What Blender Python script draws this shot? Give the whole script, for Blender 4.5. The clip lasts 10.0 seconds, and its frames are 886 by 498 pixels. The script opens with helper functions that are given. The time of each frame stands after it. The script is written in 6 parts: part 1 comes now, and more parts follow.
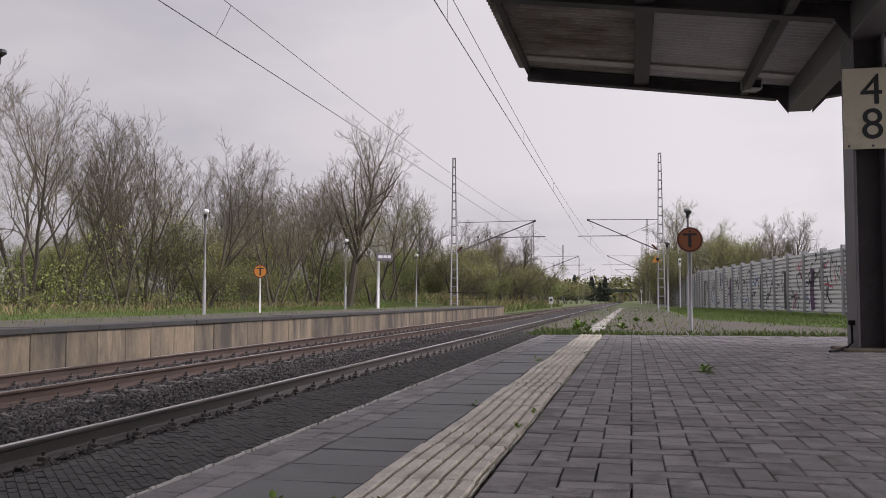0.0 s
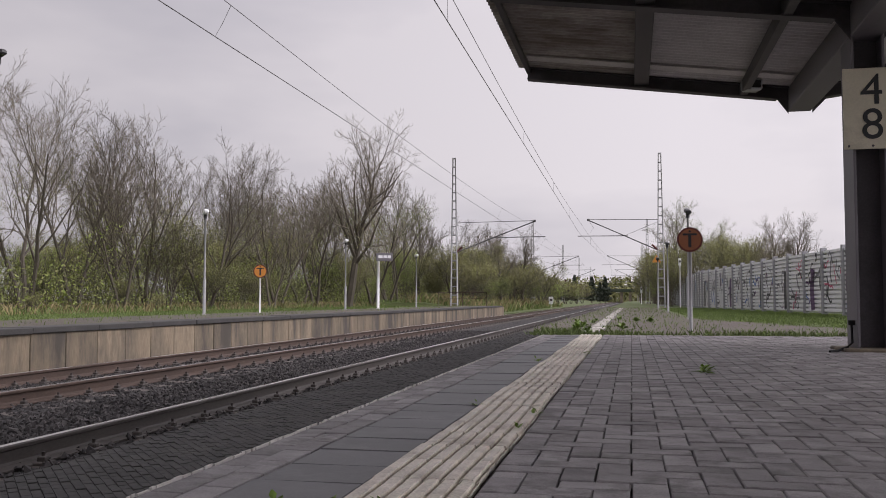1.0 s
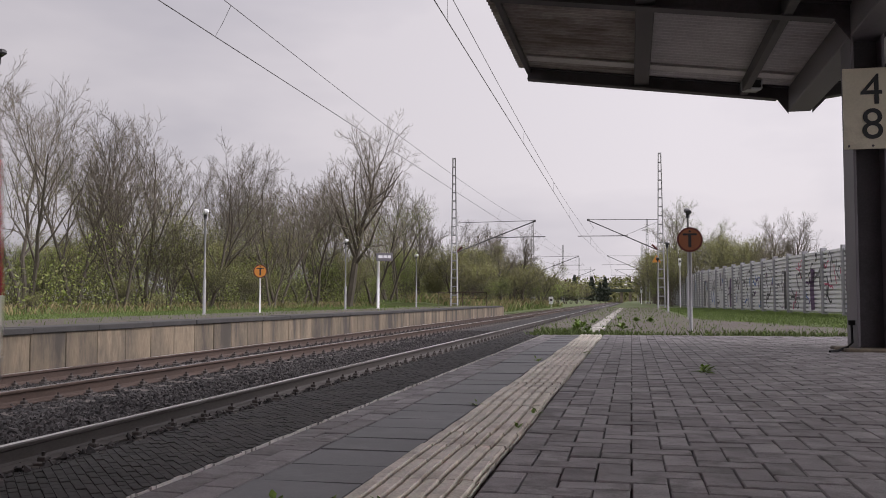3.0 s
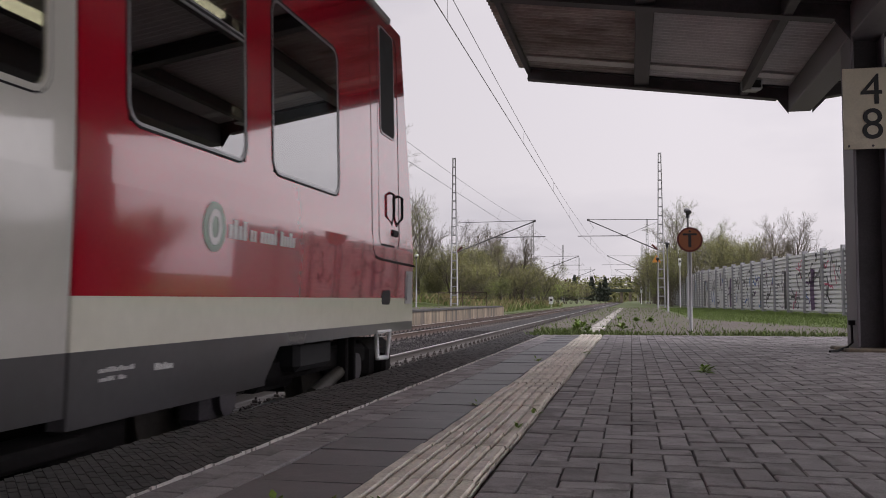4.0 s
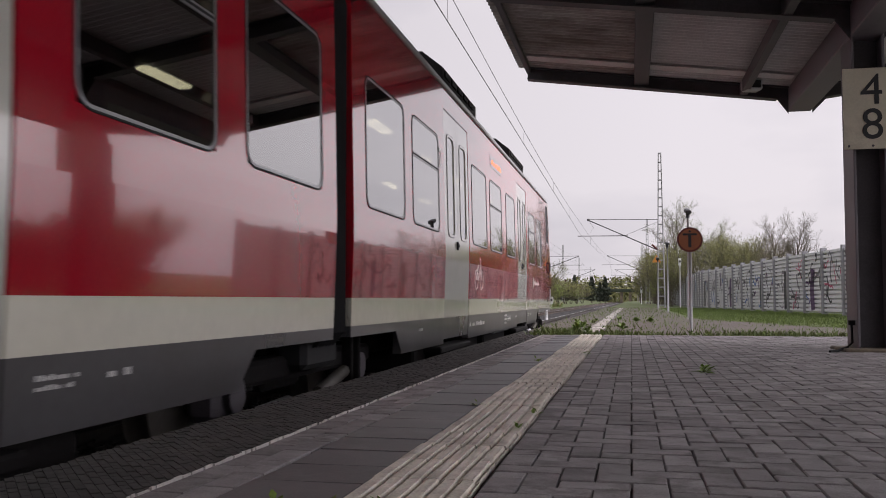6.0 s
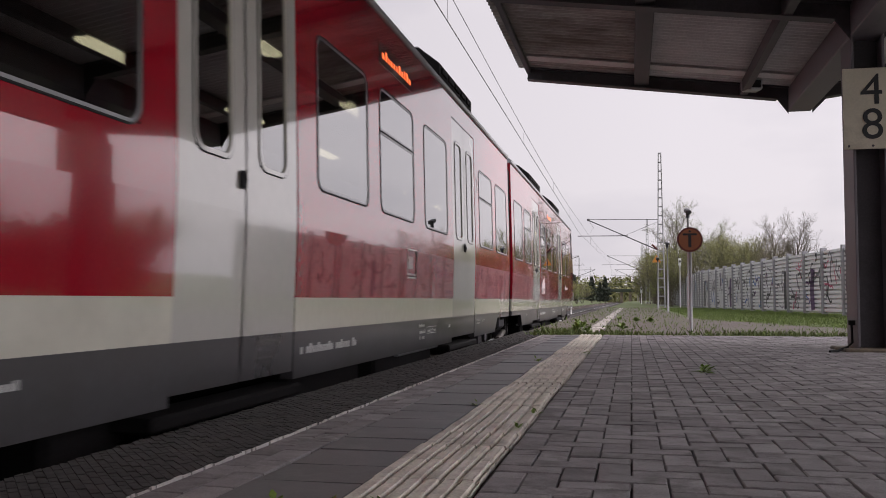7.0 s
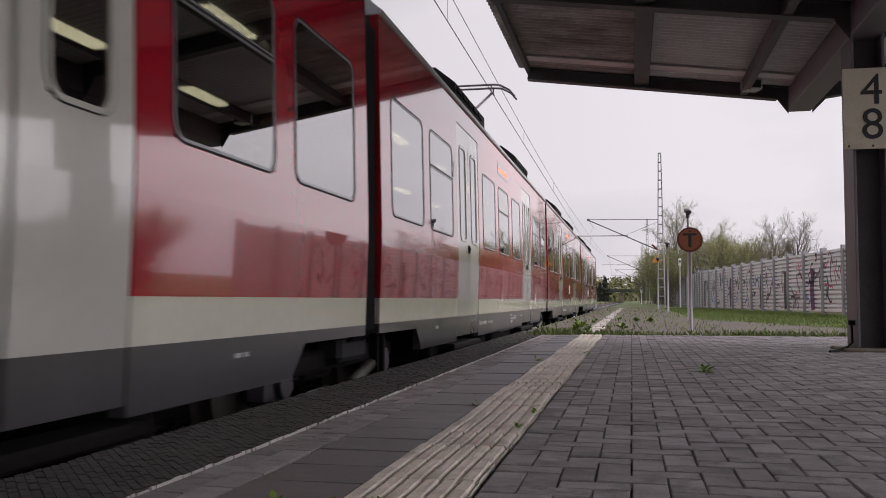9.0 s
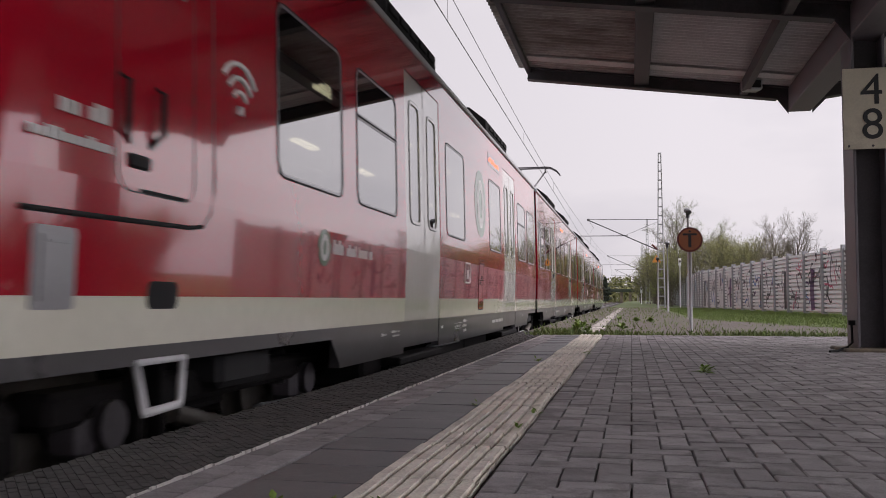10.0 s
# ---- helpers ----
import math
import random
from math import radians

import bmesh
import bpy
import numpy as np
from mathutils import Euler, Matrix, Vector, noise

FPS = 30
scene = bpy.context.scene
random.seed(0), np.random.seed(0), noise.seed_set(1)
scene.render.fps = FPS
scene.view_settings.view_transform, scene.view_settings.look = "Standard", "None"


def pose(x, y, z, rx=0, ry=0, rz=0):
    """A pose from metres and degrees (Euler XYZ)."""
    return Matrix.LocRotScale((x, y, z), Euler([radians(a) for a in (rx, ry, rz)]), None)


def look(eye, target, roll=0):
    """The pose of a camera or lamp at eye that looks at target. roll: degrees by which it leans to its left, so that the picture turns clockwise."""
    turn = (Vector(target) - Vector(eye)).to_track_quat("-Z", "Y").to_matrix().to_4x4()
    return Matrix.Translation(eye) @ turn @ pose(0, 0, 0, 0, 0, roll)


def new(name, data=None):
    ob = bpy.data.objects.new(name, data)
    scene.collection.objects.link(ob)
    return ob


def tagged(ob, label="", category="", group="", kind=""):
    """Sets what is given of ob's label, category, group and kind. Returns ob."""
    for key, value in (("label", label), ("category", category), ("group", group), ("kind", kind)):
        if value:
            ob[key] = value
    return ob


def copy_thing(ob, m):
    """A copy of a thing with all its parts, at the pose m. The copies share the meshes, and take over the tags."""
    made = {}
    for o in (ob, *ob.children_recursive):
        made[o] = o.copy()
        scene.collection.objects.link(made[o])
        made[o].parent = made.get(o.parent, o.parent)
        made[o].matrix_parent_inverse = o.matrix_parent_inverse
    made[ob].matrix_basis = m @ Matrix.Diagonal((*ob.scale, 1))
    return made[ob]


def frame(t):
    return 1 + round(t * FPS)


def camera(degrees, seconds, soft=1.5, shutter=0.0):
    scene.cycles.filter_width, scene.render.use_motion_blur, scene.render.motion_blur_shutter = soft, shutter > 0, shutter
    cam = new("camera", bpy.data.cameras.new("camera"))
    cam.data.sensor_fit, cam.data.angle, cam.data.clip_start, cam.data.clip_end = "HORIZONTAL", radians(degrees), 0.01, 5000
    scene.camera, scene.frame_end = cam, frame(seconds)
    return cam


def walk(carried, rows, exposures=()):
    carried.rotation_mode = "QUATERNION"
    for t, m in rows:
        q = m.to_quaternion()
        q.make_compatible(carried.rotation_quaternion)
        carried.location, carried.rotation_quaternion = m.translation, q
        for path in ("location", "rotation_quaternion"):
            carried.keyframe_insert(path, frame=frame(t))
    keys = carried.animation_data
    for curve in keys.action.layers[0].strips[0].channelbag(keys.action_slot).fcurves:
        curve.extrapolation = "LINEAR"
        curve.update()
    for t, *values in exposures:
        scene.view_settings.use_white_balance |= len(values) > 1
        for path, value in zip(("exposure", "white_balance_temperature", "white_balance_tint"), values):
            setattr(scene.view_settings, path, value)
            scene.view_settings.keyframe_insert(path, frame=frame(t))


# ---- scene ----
# Camera: stands still on a low tripod on the platform, 0.5 m over the paving.
cam = camera(52, 10.0, soft=0.95, shutter=0.15)
VIEW = pose(0, 0, 0.5, 93.2046, 0, 11.7203)
EXPOSURE, TINT = 0.02, 14.0
walk(cam, [(0.0, VIEW), (10.0, VIEW)], [(0.0, EXPOSURE, 6500, TINT), (2.8, EXPOSURE, 6500, TINT), (5.5, EXPOSURE + 0.04, 6500, TINT), (10.0, EXPOSURE + 0.07, 6500, TINT)])

# Overcast daylight.
world = bpy.data.worlds.new("overcast_sky")
scene.world = world
world.use_nodes = True
wn, wl = world.node_tree.nodes, world.node_tree.links
wn.clear()
w_out = wn.new("ShaderNodeOutputWorld")
w_bg = wn.new("ShaderNodeBackground")
w_sky = wn.new("ShaderNodeTexSky")
w_sky.sky_type = "NISHITA"
w_sky.sun_disc = False
w_sky.sun_elevation, w_sky.sun_rotation = radians(40), radians(60)
w_sky.dust_density, w_sky.air_density = 4.0, 1.0
w_co = wn.new("ShaderNodeTexCoord")
w_map = wn.new("ShaderNodeMapping")
w_map.inputs["Scale"].default_value = (1.0, 1.0, 3.0)
w_noise = wn.new("ShaderNodeTexNoise")
w_noise.inputs["Scale"].default_value = 1.6
w_noise.inputs["Detail"].default_value = 5.0
w_ramp = wn.new("ShaderNodeValToRGB")
w_ramp.color_ramp.elements[0].position, w_ramp.color_ramp.elements[0].color = 0.36, (5.1, 5.0, 5.6, 1)
w_ramp.color_ramp.elements[1].position, w_ramp.color_ramp.elements[1].color = 0.62, (8.0, 7.65, 7.95, 1)
w_mix = wn.new("ShaderNodeMixRGB")
w_mix.inputs[0].default_value = 0.93
wl.new(w_co.outputs["Generated"], w_map.inputs["Vector"])
wl.new(w_map.outputs["Vector"], w_noise.inputs["Vector"])
wl.new(w_noise.outputs["Fac"], w_ramp.inputs["Fac"])
wl.new(w_sky.outputs["Color"], w_mix.inputs[1])
wl.new(w_ramp.outputs["Color"], w_mix.inputs[2])
# an overcast sky grows brighter towards the zenith
w_sep = wn.new("ShaderNodeSeparateXYZ")
wl.new(w_co.outputs["Generated"], w_sep.inputs[0])
w_up = wn.new("ShaderNodeMapRange")
w_up.inputs["From Min"].default_value, w_up.inputs["From Max"].default_value = 0.3, 1.0
w_up.inputs["To Min"].default_value, w_up.inputs["To Max"].default_value = 1.0, 1.7
wl.new(w_sep.outputs["Z"], w_up.inputs["Value"])
w_mul = wn.new("ShaderNodeMixRGB")
w_mul.blend_type = "MULTIPLY"
w_mul.inputs[0].default_value = 1.0
wl.new(w_mix.outputs["Color"], w_mul.inputs[1])
w_side = wn.new("ShaderNodeMapRange")   # and towards the veiled sun, across the platform
w_side.inputs["From Min"].default_value, w_side.inputs["From Max"].default_value = 0.2, 1.0
w_side.inputs["To Min"].default_value, w_side.inputs["To Max"].default_value = 0.0, 2.5
wl.new(w_sep.outputs["X"], w_side.inputs["Value"])
w_lift = wn.new("ShaderNodeMapRange")   # strongest well over the horizon
w_lift.inputs["From Min"].default_value, w_lift.inputs["From Max"].default_value = 0.02, 0.4
w_lift.inputs["To Min"].default_value, w_lift.inputs["To Max"].default_value = 0.45, 1.35
wl.new(w_sep.outputs["Z"], w_lift.inputs["Value"])
w_part = wn.new("ShaderNodeMath")
w_part.operation = "MULTIPLY_ADD"
wl.new(w_side.outputs["Result"], w_part.inputs[0])
wl.new(w_lift.outputs["Result"], w_part.inputs[1])
w_part.inputs[2].default_value = 1.0
w_both = wn.new("ShaderNodeMath")
w_both.operation = "MULTIPLY"
wl.new(w_up.outputs["Result"], w_both.inputs[0])
wl.new(w_part.outputs[0], w_both.inputs[1])
w_dim = wn.new("ShaderNodeMapRange")    # heavier cloud over the far side of the line
w_dim.inputs["From Min"].default_value, w_dim.inputs["From Max"].default_value = -0.65, 0.05
w_dim.inputs["To Min"].default_value, w_dim.inputs["To Max"].default_value = 0.76, 1.0
wl.new(w_sep.outputs["X"], w_dim.inputs["Value"])
w_all = wn.new("ShaderNodeMath")
w_all.operation = "MULTIPLY"
wl.new(w_both.outputs[0], w_all.inputs[0])
wl.new(w_dim.outputs["Result"], w_all.inputs[1])
wl.new(w_all.outputs[0], w_mul.inputs[2])
wl.new(w_mul.outputs["Color"], w_bg.inputs["Color"])
w_bg.inputs["Strength"].default_value = 0.1
wl.new(w_bg.outputs["Background"], w_out.inputs["Surface"])

sun_data = bpy.data.lights.new("sun", "SUN")
sun_data.energy, sun_data.angle, sun_data.color = 0.5, radians(30), (1.0, 0.97, 0.93)
sun = new("sun", sun_data)
sun.matrix_basis = look((20, 12, 20), (0, 0, 0))

# ---- materials ----


def material(name, base, rough=0.6, metal=0.0, var=0.25, scale=6.0, grain=90.0, bump=0.15, depth=0.004,
             each=0.0, stretch=(1, 1, 1), dirt=None, dirt_at=0.6, coat=0.0, spec=0.5, island=0.0, coat_ior=1.5):
    """A surface with colour variation at two scales, relief, and chance tone from piece to piece."""
    m = bpy.data.materials.new(name)
    m.use_nodes = True
    n, l = m.node_tree.nodes, m.node_tree.links
    b = n["Principled BSDF"]
    co = n.new("ShaderNodeTexCoord")
    mp = n.new("ShaderNodeMapping")
    mp.inputs["Scale"].default_value = stretch
    l.new(co.outputs["Object"], mp.inputs["Vector"])
    if each:
        own = n.new("ShaderNodeObjectInfo")     # each piece takes its own patch of the pattern
        shift = n.new("ShaderNodeMath")
        shift.operation = "MULTIPLY"
        shift.inputs[1].default_value = 41.0
        l.new(own.outputs["Random"], shift.inputs[0])
        l.new(shift.outputs[0], mp.inputs["Location"])
    big, fine = n.new("ShaderNodeTexNoise"), n.new("ShaderNodeTexNoise")
    for t, s, d in ((big, scale, 4.0), (fine, grain, 3.0)):
        t.inputs["Scale"].default_value, t.inputs["Detail"].default_value = s, d
        l.new(mp.outputs["Vector"], t.inputs["Vector"])
    add = n.new("ShaderNodeMath")
    add.operation = "ADD"
    l.new(big.outputs["Fac"], add.inputs[0])
    l.new(fine.outputs["Fac"], add.inputs[1])
    span = n.new("ShaderNodeMapRange")
    span.inputs["From Min"].default_value, span.inputs["From Max"].default_value = 0.6, 1.4
    span.inputs["To Min"].default_value, span.inputs["To Max"].default_value = 1 - var, 1 + var
    l.new(add.outputs[0], span.inputs["Value"])
    value = span.outputs["Result"]
    if each or island:
        info = n.new("ShaderNodeObjectInfo") if each else n.new("ShaderNodeNewGeometry")
        r = n.new("ShaderNodeMapRange")
        r.inputs["To Min"].default_value, r.inputs["To Max"].default_value = 1 - (each or island), 1 + (each or island)
        l.new(info.outputs["Random" if each else "Random Per Island"], r.inputs["Value"])
        mul = n.new("ShaderNodeMath")
        mul.operation = "MULTIPLY"
        l.new(value, mul.inputs[0])
        l.new(r.outputs["Result"], mul.inputs[1])
        value = mul.outputs[0]
    hsv = n.new("ShaderNodeHueSaturation")
    hsv.inputs["Color"].default_value = (*base, 1)
    l.new(value, hsv.inputs["Value"])
    colour = hsv.outputs["Color"]
    if dirt:
        patch = n.new("ShaderNodeTexNoise")
        patch.inputs["Scale"].default_value, patch.inputs["Detail"].default_value = scale * 0.45, 8.0
        patch.inputs["Roughness"].default_value = 0.7
        l.new(mp.outputs["Vector"], patch.inputs["Vector"])
        edge = n.new("ShaderNodeMapRange")
        edge.inputs["From Min"].default_value, edge.inputs["From Max"].default_value = dirt_at - 0.08, dirt_at + 0.1
        l.new(patch.outputs["Fac"], edge.inputs["Value"])
        mix = n.new("ShaderNodeMixRGB")
        l.new(edge.outputs["Result"], mix.inputs[0])
        l.new(colour, mix.inputs[1])
        mix.inputs[2].default_value = (*dirt, 1)
        colour = mix.outputs["Color"]
    l.new(colour, b.inputs["Base Color"])
    rr = n.new("ShaderNodeMapRange")
    rr.inputs["To Min"].default_value, rr.inputs["To Max"].default_value = max(rough - 0.08, 0.02), min(rough + 0.08, 1)
    if rough < 0.2:
        rr.inputs["To Min"].default_value, rr.inputs["To Max"].default_value = rough, rough + 0.03
    l.new(big.outputs["Fac"], rr.inputs["Value"])
    l.new(rr.outputs["Result"], b.inputs["Roughness"])
    b.inputs["Metallic"].default_value = metal
    b.inputs["Specular IOR Level"].default_value = spec
    b.inputs["Coat Weight"].default_value = coat
    b.inputs["Coat Roughness"].default_value = 0.03
    b.inputs["Coat IOR"].default_value = coat_ior
    if bump:
        bp = n.new("ShaderNodeBump")
        bp.inputs["Strength"].default_value, bp.inputs["Distance"].default_value = bump, depth
        l.new(add.outputs[0], bp.inputs["Height"])
        l.new(bp.outputs["Normal"], b.inputs["Normal"])
    return m


def glass(name, tint=(0.55, 0.58, 0.58), rough=0.0, ior=1.5, coat=0.0):
    m = bpy.data.materials.new(name)
    m.use_nodes = True
    b = m.node_tree.nodes["Principled BSDF"]
    b.inputs["Base Color"].default_value = (*tint, 1)
    b.inputs["Transmission Weight"].default_value = 1.0
    b.inputs["Roughness"].default_value = rough
    b.inputs["IOR"].default_value = ior
    b.inputs["Coat Weight"].default_value = coat
    b.inputs["Coat IOR"].default_value = ior
    b.inputs["Coat Roughness"].default_value = 0.0
    return m


def glow(name, colour, strength):
    m = bpy.data.materials.new(name)
    m.use_nodes = True
    b = m.node_tree.nodes["Principled BSDF"]
    b.inputs["Base Color"].default_value = (*colour, 1)
    b.inputs["Emission Color"].default_value = (*colour, 1)
    b.inputs["Emission Strength"].default_value = strength
    return m


PAVER = material("grey_paver", (0.25, 0.234, 0.235), 0.75, var=0.34, scale=11, grain=190, bump=0.6, depth=0.004, each=0.24, dirt=(0.12, 0.112, 0.11), dirt_at=0.57)
PAVER_FAR = material("grey_paver_far", (0.25, 0.234, 0.235), 0.75, var=0.34, scale=11, grain=190, bump=0.6, depth=0.004, island=0.24, dirt=(0.12, 0.112, 0.11), dirt_at=0.57)
COBBLE = material("small_dark_paver", (0.042, 0.04, 0.038), 0.85, var=0.3, scale=8, grain=140, bump=0.35, depth=0.003, island=0.2, dirt=(0.07, 0.066, 0.06), dirt_at=0.6)
SLAB = material("dark_concrete_slab", (0.062, 0.061, 0.064), 0.5, var=0.32, scale=7, grain=120, bump=0.2, depth=0.002, each=0.22, dirt=(0.1, 0.098, 0.1), dirt_at=0.57)
TACTILE = material("ribbed_cream_concrete", (0.63, 0.585, 0.505), 0.8, var=0.3, scale=7, grain=130, bump=0.3, depth=0.003, each=0.07, dirt=(0.34, 0.3, 0.25), dirt_at=0.58)
JOINT = material("joint_soil", (0.04, 0.037, 0.034), 0.95, var=0.4, scale=30, grain=300)
OLD_STRIP = material("dirty_whitish_concrete", (0.4, 0.38, 0.34), 0.85, var=0.3, scale=6, grain=60, dirt=(0.2, 0.19, 0.16), dirt_at=0.52, each=0.2)
WHITE_LINE = material("worn_white_line", (0.62, 0.6, 0.56), 0.8, var=0.2, scale=20, grain=200, dirt=(0.25, 0.24, 0.22), dirt_at=0.6)
CONCRETE = material("platform_wall_concrete", (0.225, 0.18, 0.125), 0.9, var=0.3, scale=2.2, grain=30, bump=0.3, depth=0.006, stretch=(1, 1, 0.25), dirt=(0.075, 0.066, 0.055), dirt_at=0.52, each=0.16)
COPING = material("black_stained_coping", (0.05, 0.048, 0.046), 0.9, var=0.35, scale=3, grain=60, bump=0.3, dirt=(0.11, 0.1, 0.09), dirt_at=0.65)
RAIL_RUST = material("rusty_rail_side", (0.07, 0.045, 0.034), 0.75, var=0.3, scale=4, grain=80, stretch=(1, 0.3, 1))
RAIL_DARK = material("dark_greasy_rail_side", (0.062, 0.053, 0.047), 0.6, var=0.3, scale=4, grain=80, stretch=(1, 0.3, 1))
RAIL_TOP = material("polished_rail_head", (0.62, 0.6, 0.58), 0.28, metal=1.0, var=0.1, scale=3, grain=60, stretch=(1, 0.1, 1))
BALLAST = material("ballast_stone", (0.038, 0.034, 0.033), 0.85, var=0.35, scale=9, grain=60, bump=0.4, depth=0.006, island=0.7)
BALLAST_BED = material("ballast_bed", (0.03, 0.027, 0.026), 0.95, var=0.5, scale=22, grain=70, bump=0.9, depth=0.03)
SLEEPER = material("weathered_sleeper", (0.1, 0.085, 0.075), 0.9, var=0.3, scale=6, grain=80)
GRASS_SOIL = material("grassy_ground", (0.075, 0.1, 0.026), 0.95, var=0.4, scale=0.5, grain=9, bump=0.5, depth=0.03, dirt=(0.09, 0.1, 0.036), dirt_at=0.6)
GRAVEL = material("mossy_gravel", (0.088, 0.072, 0.06), 0.95, var=0.5, scale=1.4, grain=40, bump=0.6, depth=0.015, dirt=(0.08, 0.09, 0.04), dirt_at=0.57)
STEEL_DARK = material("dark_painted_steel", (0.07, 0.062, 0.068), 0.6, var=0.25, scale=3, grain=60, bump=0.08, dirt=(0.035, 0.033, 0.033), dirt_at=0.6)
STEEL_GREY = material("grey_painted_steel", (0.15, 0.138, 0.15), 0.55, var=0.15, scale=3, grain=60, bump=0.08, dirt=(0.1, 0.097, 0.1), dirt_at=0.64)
SHEET = material("weathered_corrugated_sheet", (0.52, 0.5, 0.49), 0.65, var=0.2, scale=2.2, grain=40, bump=0.1, dirt=(0.38, 0.35, 0.33), dirt_at=0.62)
SHEET_OLD = material("stained_corrugated_sheet", (0.42, 0.385, 0.36), 0.75, var=0.3, scale=3, grain=40, bump=0.15, dirt=(0.2, 0.165, 0.145), dirt_at=0.54, stretch=(0.4, 1, 1))
GALV = material("galvanised_steel", (0.42, 0.43, 0.44), 0.45, metal=0.6, var=0.15, scale=5, grain=90)
MAST_STEEL = material("weathered_mast_steel", (0.3, 0.3, 0.3), 0.6, var=0.25, scale=2, grain=40)
WIRE = material("dark_copper_wire", (0.06, 0.055, 0.055), 0.6, var=0.1)
WHITE_PAINT = material("white_paint", (0.75, 0.75, 0.75), 0.5, var=0.08, scale=6, grain=80, bump=0.05)
BLACK_PAINT = material("black_paint", (0.02, 0.02, 0.022), 0.5, var=0.2, scale=6, grain=80, bump=0.05)
SIGN_CREAM = material("cream_enamel_plate", (0.62, 0.57, 0.44), 0.4, var=0.1, scale=4, grain=60, bump=0.03, dirt=(0.45, 0.4, 0.3), dirt_at=0.64)
ORANGE = material("orange_sign_face", (0.62, 0.24, 0.035), 0.5, var=0.12, scale=5, grain=60, bump=0.03)
ORANGE_DULL = material("faded_orange_sign_face", (0.24, 0.085, 0.035), 0.5, var=0.15, scale=5, grain=60, bump=0.03)
MAROON = material("dark_red_sign_rim", (0.11, 0.022, 0.018), 0.5, var=0.15)
FENCE_ALU = material("noise_wall_panel", (0.74, 0.74, 0.75), 0.5, var=0.12, scale=1.5, grain=30, bump=0.06, dirt=(0.45, 0.45, 0.47), dirt_at=0.62)
BARK = material("grey_brown_bark", (0.1, 0.085, 0.066), 0.9, var=0.35, scale=5, grain=40, bump=0.4, depth=0.01, each=0.25)
TWIG = material("fine_twigs", (0.14, 0.12, 0.09), 0.9, var=0.3, scale=2, grain=12, bump=0, each=0.25)
LEAF = material("young_green_leaves", (0.24, 0.3, 0.065), 0.7, var=0.4, scale=0.6, grain=5, bump=0, each=0.3)
LEAF_DRAB = material("olive_brown_buds", (0.24, 0.245, 0.085), 0.8, var=0.4, scale=0.6, grain=5, bump=0, each=0.3)
LEAF_DARK = material("dark_conifer_needles", (0.035, 0.045, 0.028), 0.8, var=0.4, scale=0.6, grain=5, bump=0)
GRASS = material("spring_grass_blades", (0.115, 0.165, 0.036), 0.7, var=0.35, scale=0.8, grain=12, bump=0, island=0.35)
GRASS_DRY = material("dry_grass_blades", (0.25, 0.2, 0.1), 0.8, var=0.35, scale=0.8, grain=12, bump=0, island=0.35)
WEED = material("weed_leaves", (0.14, 0.22, 0.035), 0.6, var=0.3, scale=20, grain=100, bump=0.1, island=0.2)
TRAIN_RED = material("red_train_paint", (0.43, 0.006, 0.021), 0.1, var=0.04, scale=0.8, grain=12, bump=0.006, depth=0.002, coat=1.0, coat_ior=1.6, spec=0.5)
TRAIN_CREAM = material("cream_train_paint", (0.8, 0.775, 0.64), 0.16, var=0.05, scale=0.8, grain=14, bump=0.01, depth=0.002, coat=1.0, coat_ior=1.6, dirt=(0.66, 0.635, 0.52), dirt_at=0.64)
TRAIN_GREY = material("grey_skirt_paint", (0.075, 0.073, 0.075), 0.3, var=0.14, scale=1.2, grain=20, bump=0.02, dirt=(0.06, 0.056, 0.052), dirt_at=0.58, coat=0.4)
TRAIN_DOOR = material("light_grey_door_paint", (0.64, 0.625, 0.555), 0.14, var=0.04, scale=0.8, grain=12, bump=0.008, depth=0.002, coat=1.0, coat_ior=1.6)
RUBBER = material("black_rubber", (0.008, 0.008, 0.009), 0.8, var=0.2)
ALU_FRAME = material("aluminium_window_frame", (0.33, 0.33, 0.34), 0.35, metal=0.7, var=0.1)
UNDER = material("sooty_underframe", (0.01, 0.009, 0.009), 0.9, var=0.4, scale=4, grain=40, spec=0.15)
WHEEL = material("oily_wheel_steel", (0.09, 0.083, 0.07), 0.6, metal=0.3, var=0.3, scale=4, grain=40)
ROOF = material("grey_roof_paint", (0.34, 0.34, 0.35), 0.4, var=0.2, scale=1.5, grain=20)
INTERIOR = material("dim_interior_lining", (0.12, 0.12, 0.125), 0.7, var=0.1)
SEAT_BLUE = material("dark_blue_seat_cloth", (0.03, 0.04, 0.09), 0.9, var=0.2)
LAMP_STRIP = glow("warm_lamp_strip", (1.0, 0.86, 0.55), 5.0)
DISPLAY = glow("orange_led_display", (1.0, 0.16, 0.04), 1.6)
PANE = glass("tinted_pane", (0.1, 0.11, 0.11), ior=1.7, coat=1.0)
GREEN_LOGO = material("green_emblem", (0.07, 0.17, 0.08), 0.3, var=0.05, coat=0.8)
GLOSS_BLACK = material("glossy_black_cover", (0.03, 0.03, 0.032), 0.1, var=0.1, bump=0, coat=1.0, coat_ior=1.7)
POST_GREY = material("dull_galvanised_post", (0.3, 0.3, 0.31), 0.5, var=0.15, scale=4, grain=60)
MARKING = material("pale_marking", (0.66, 0.66, 0.63), 0.4, var=0.1, coat=0.5)

# ---- building helpers ----


def thing(name, label, category, at=None, kind="", group=""):
    return_ob = new(name)
    return_ob.matrix_basis = at if at is not None else Matrix()
    return tagged(return_ob, label, category, group, kind)


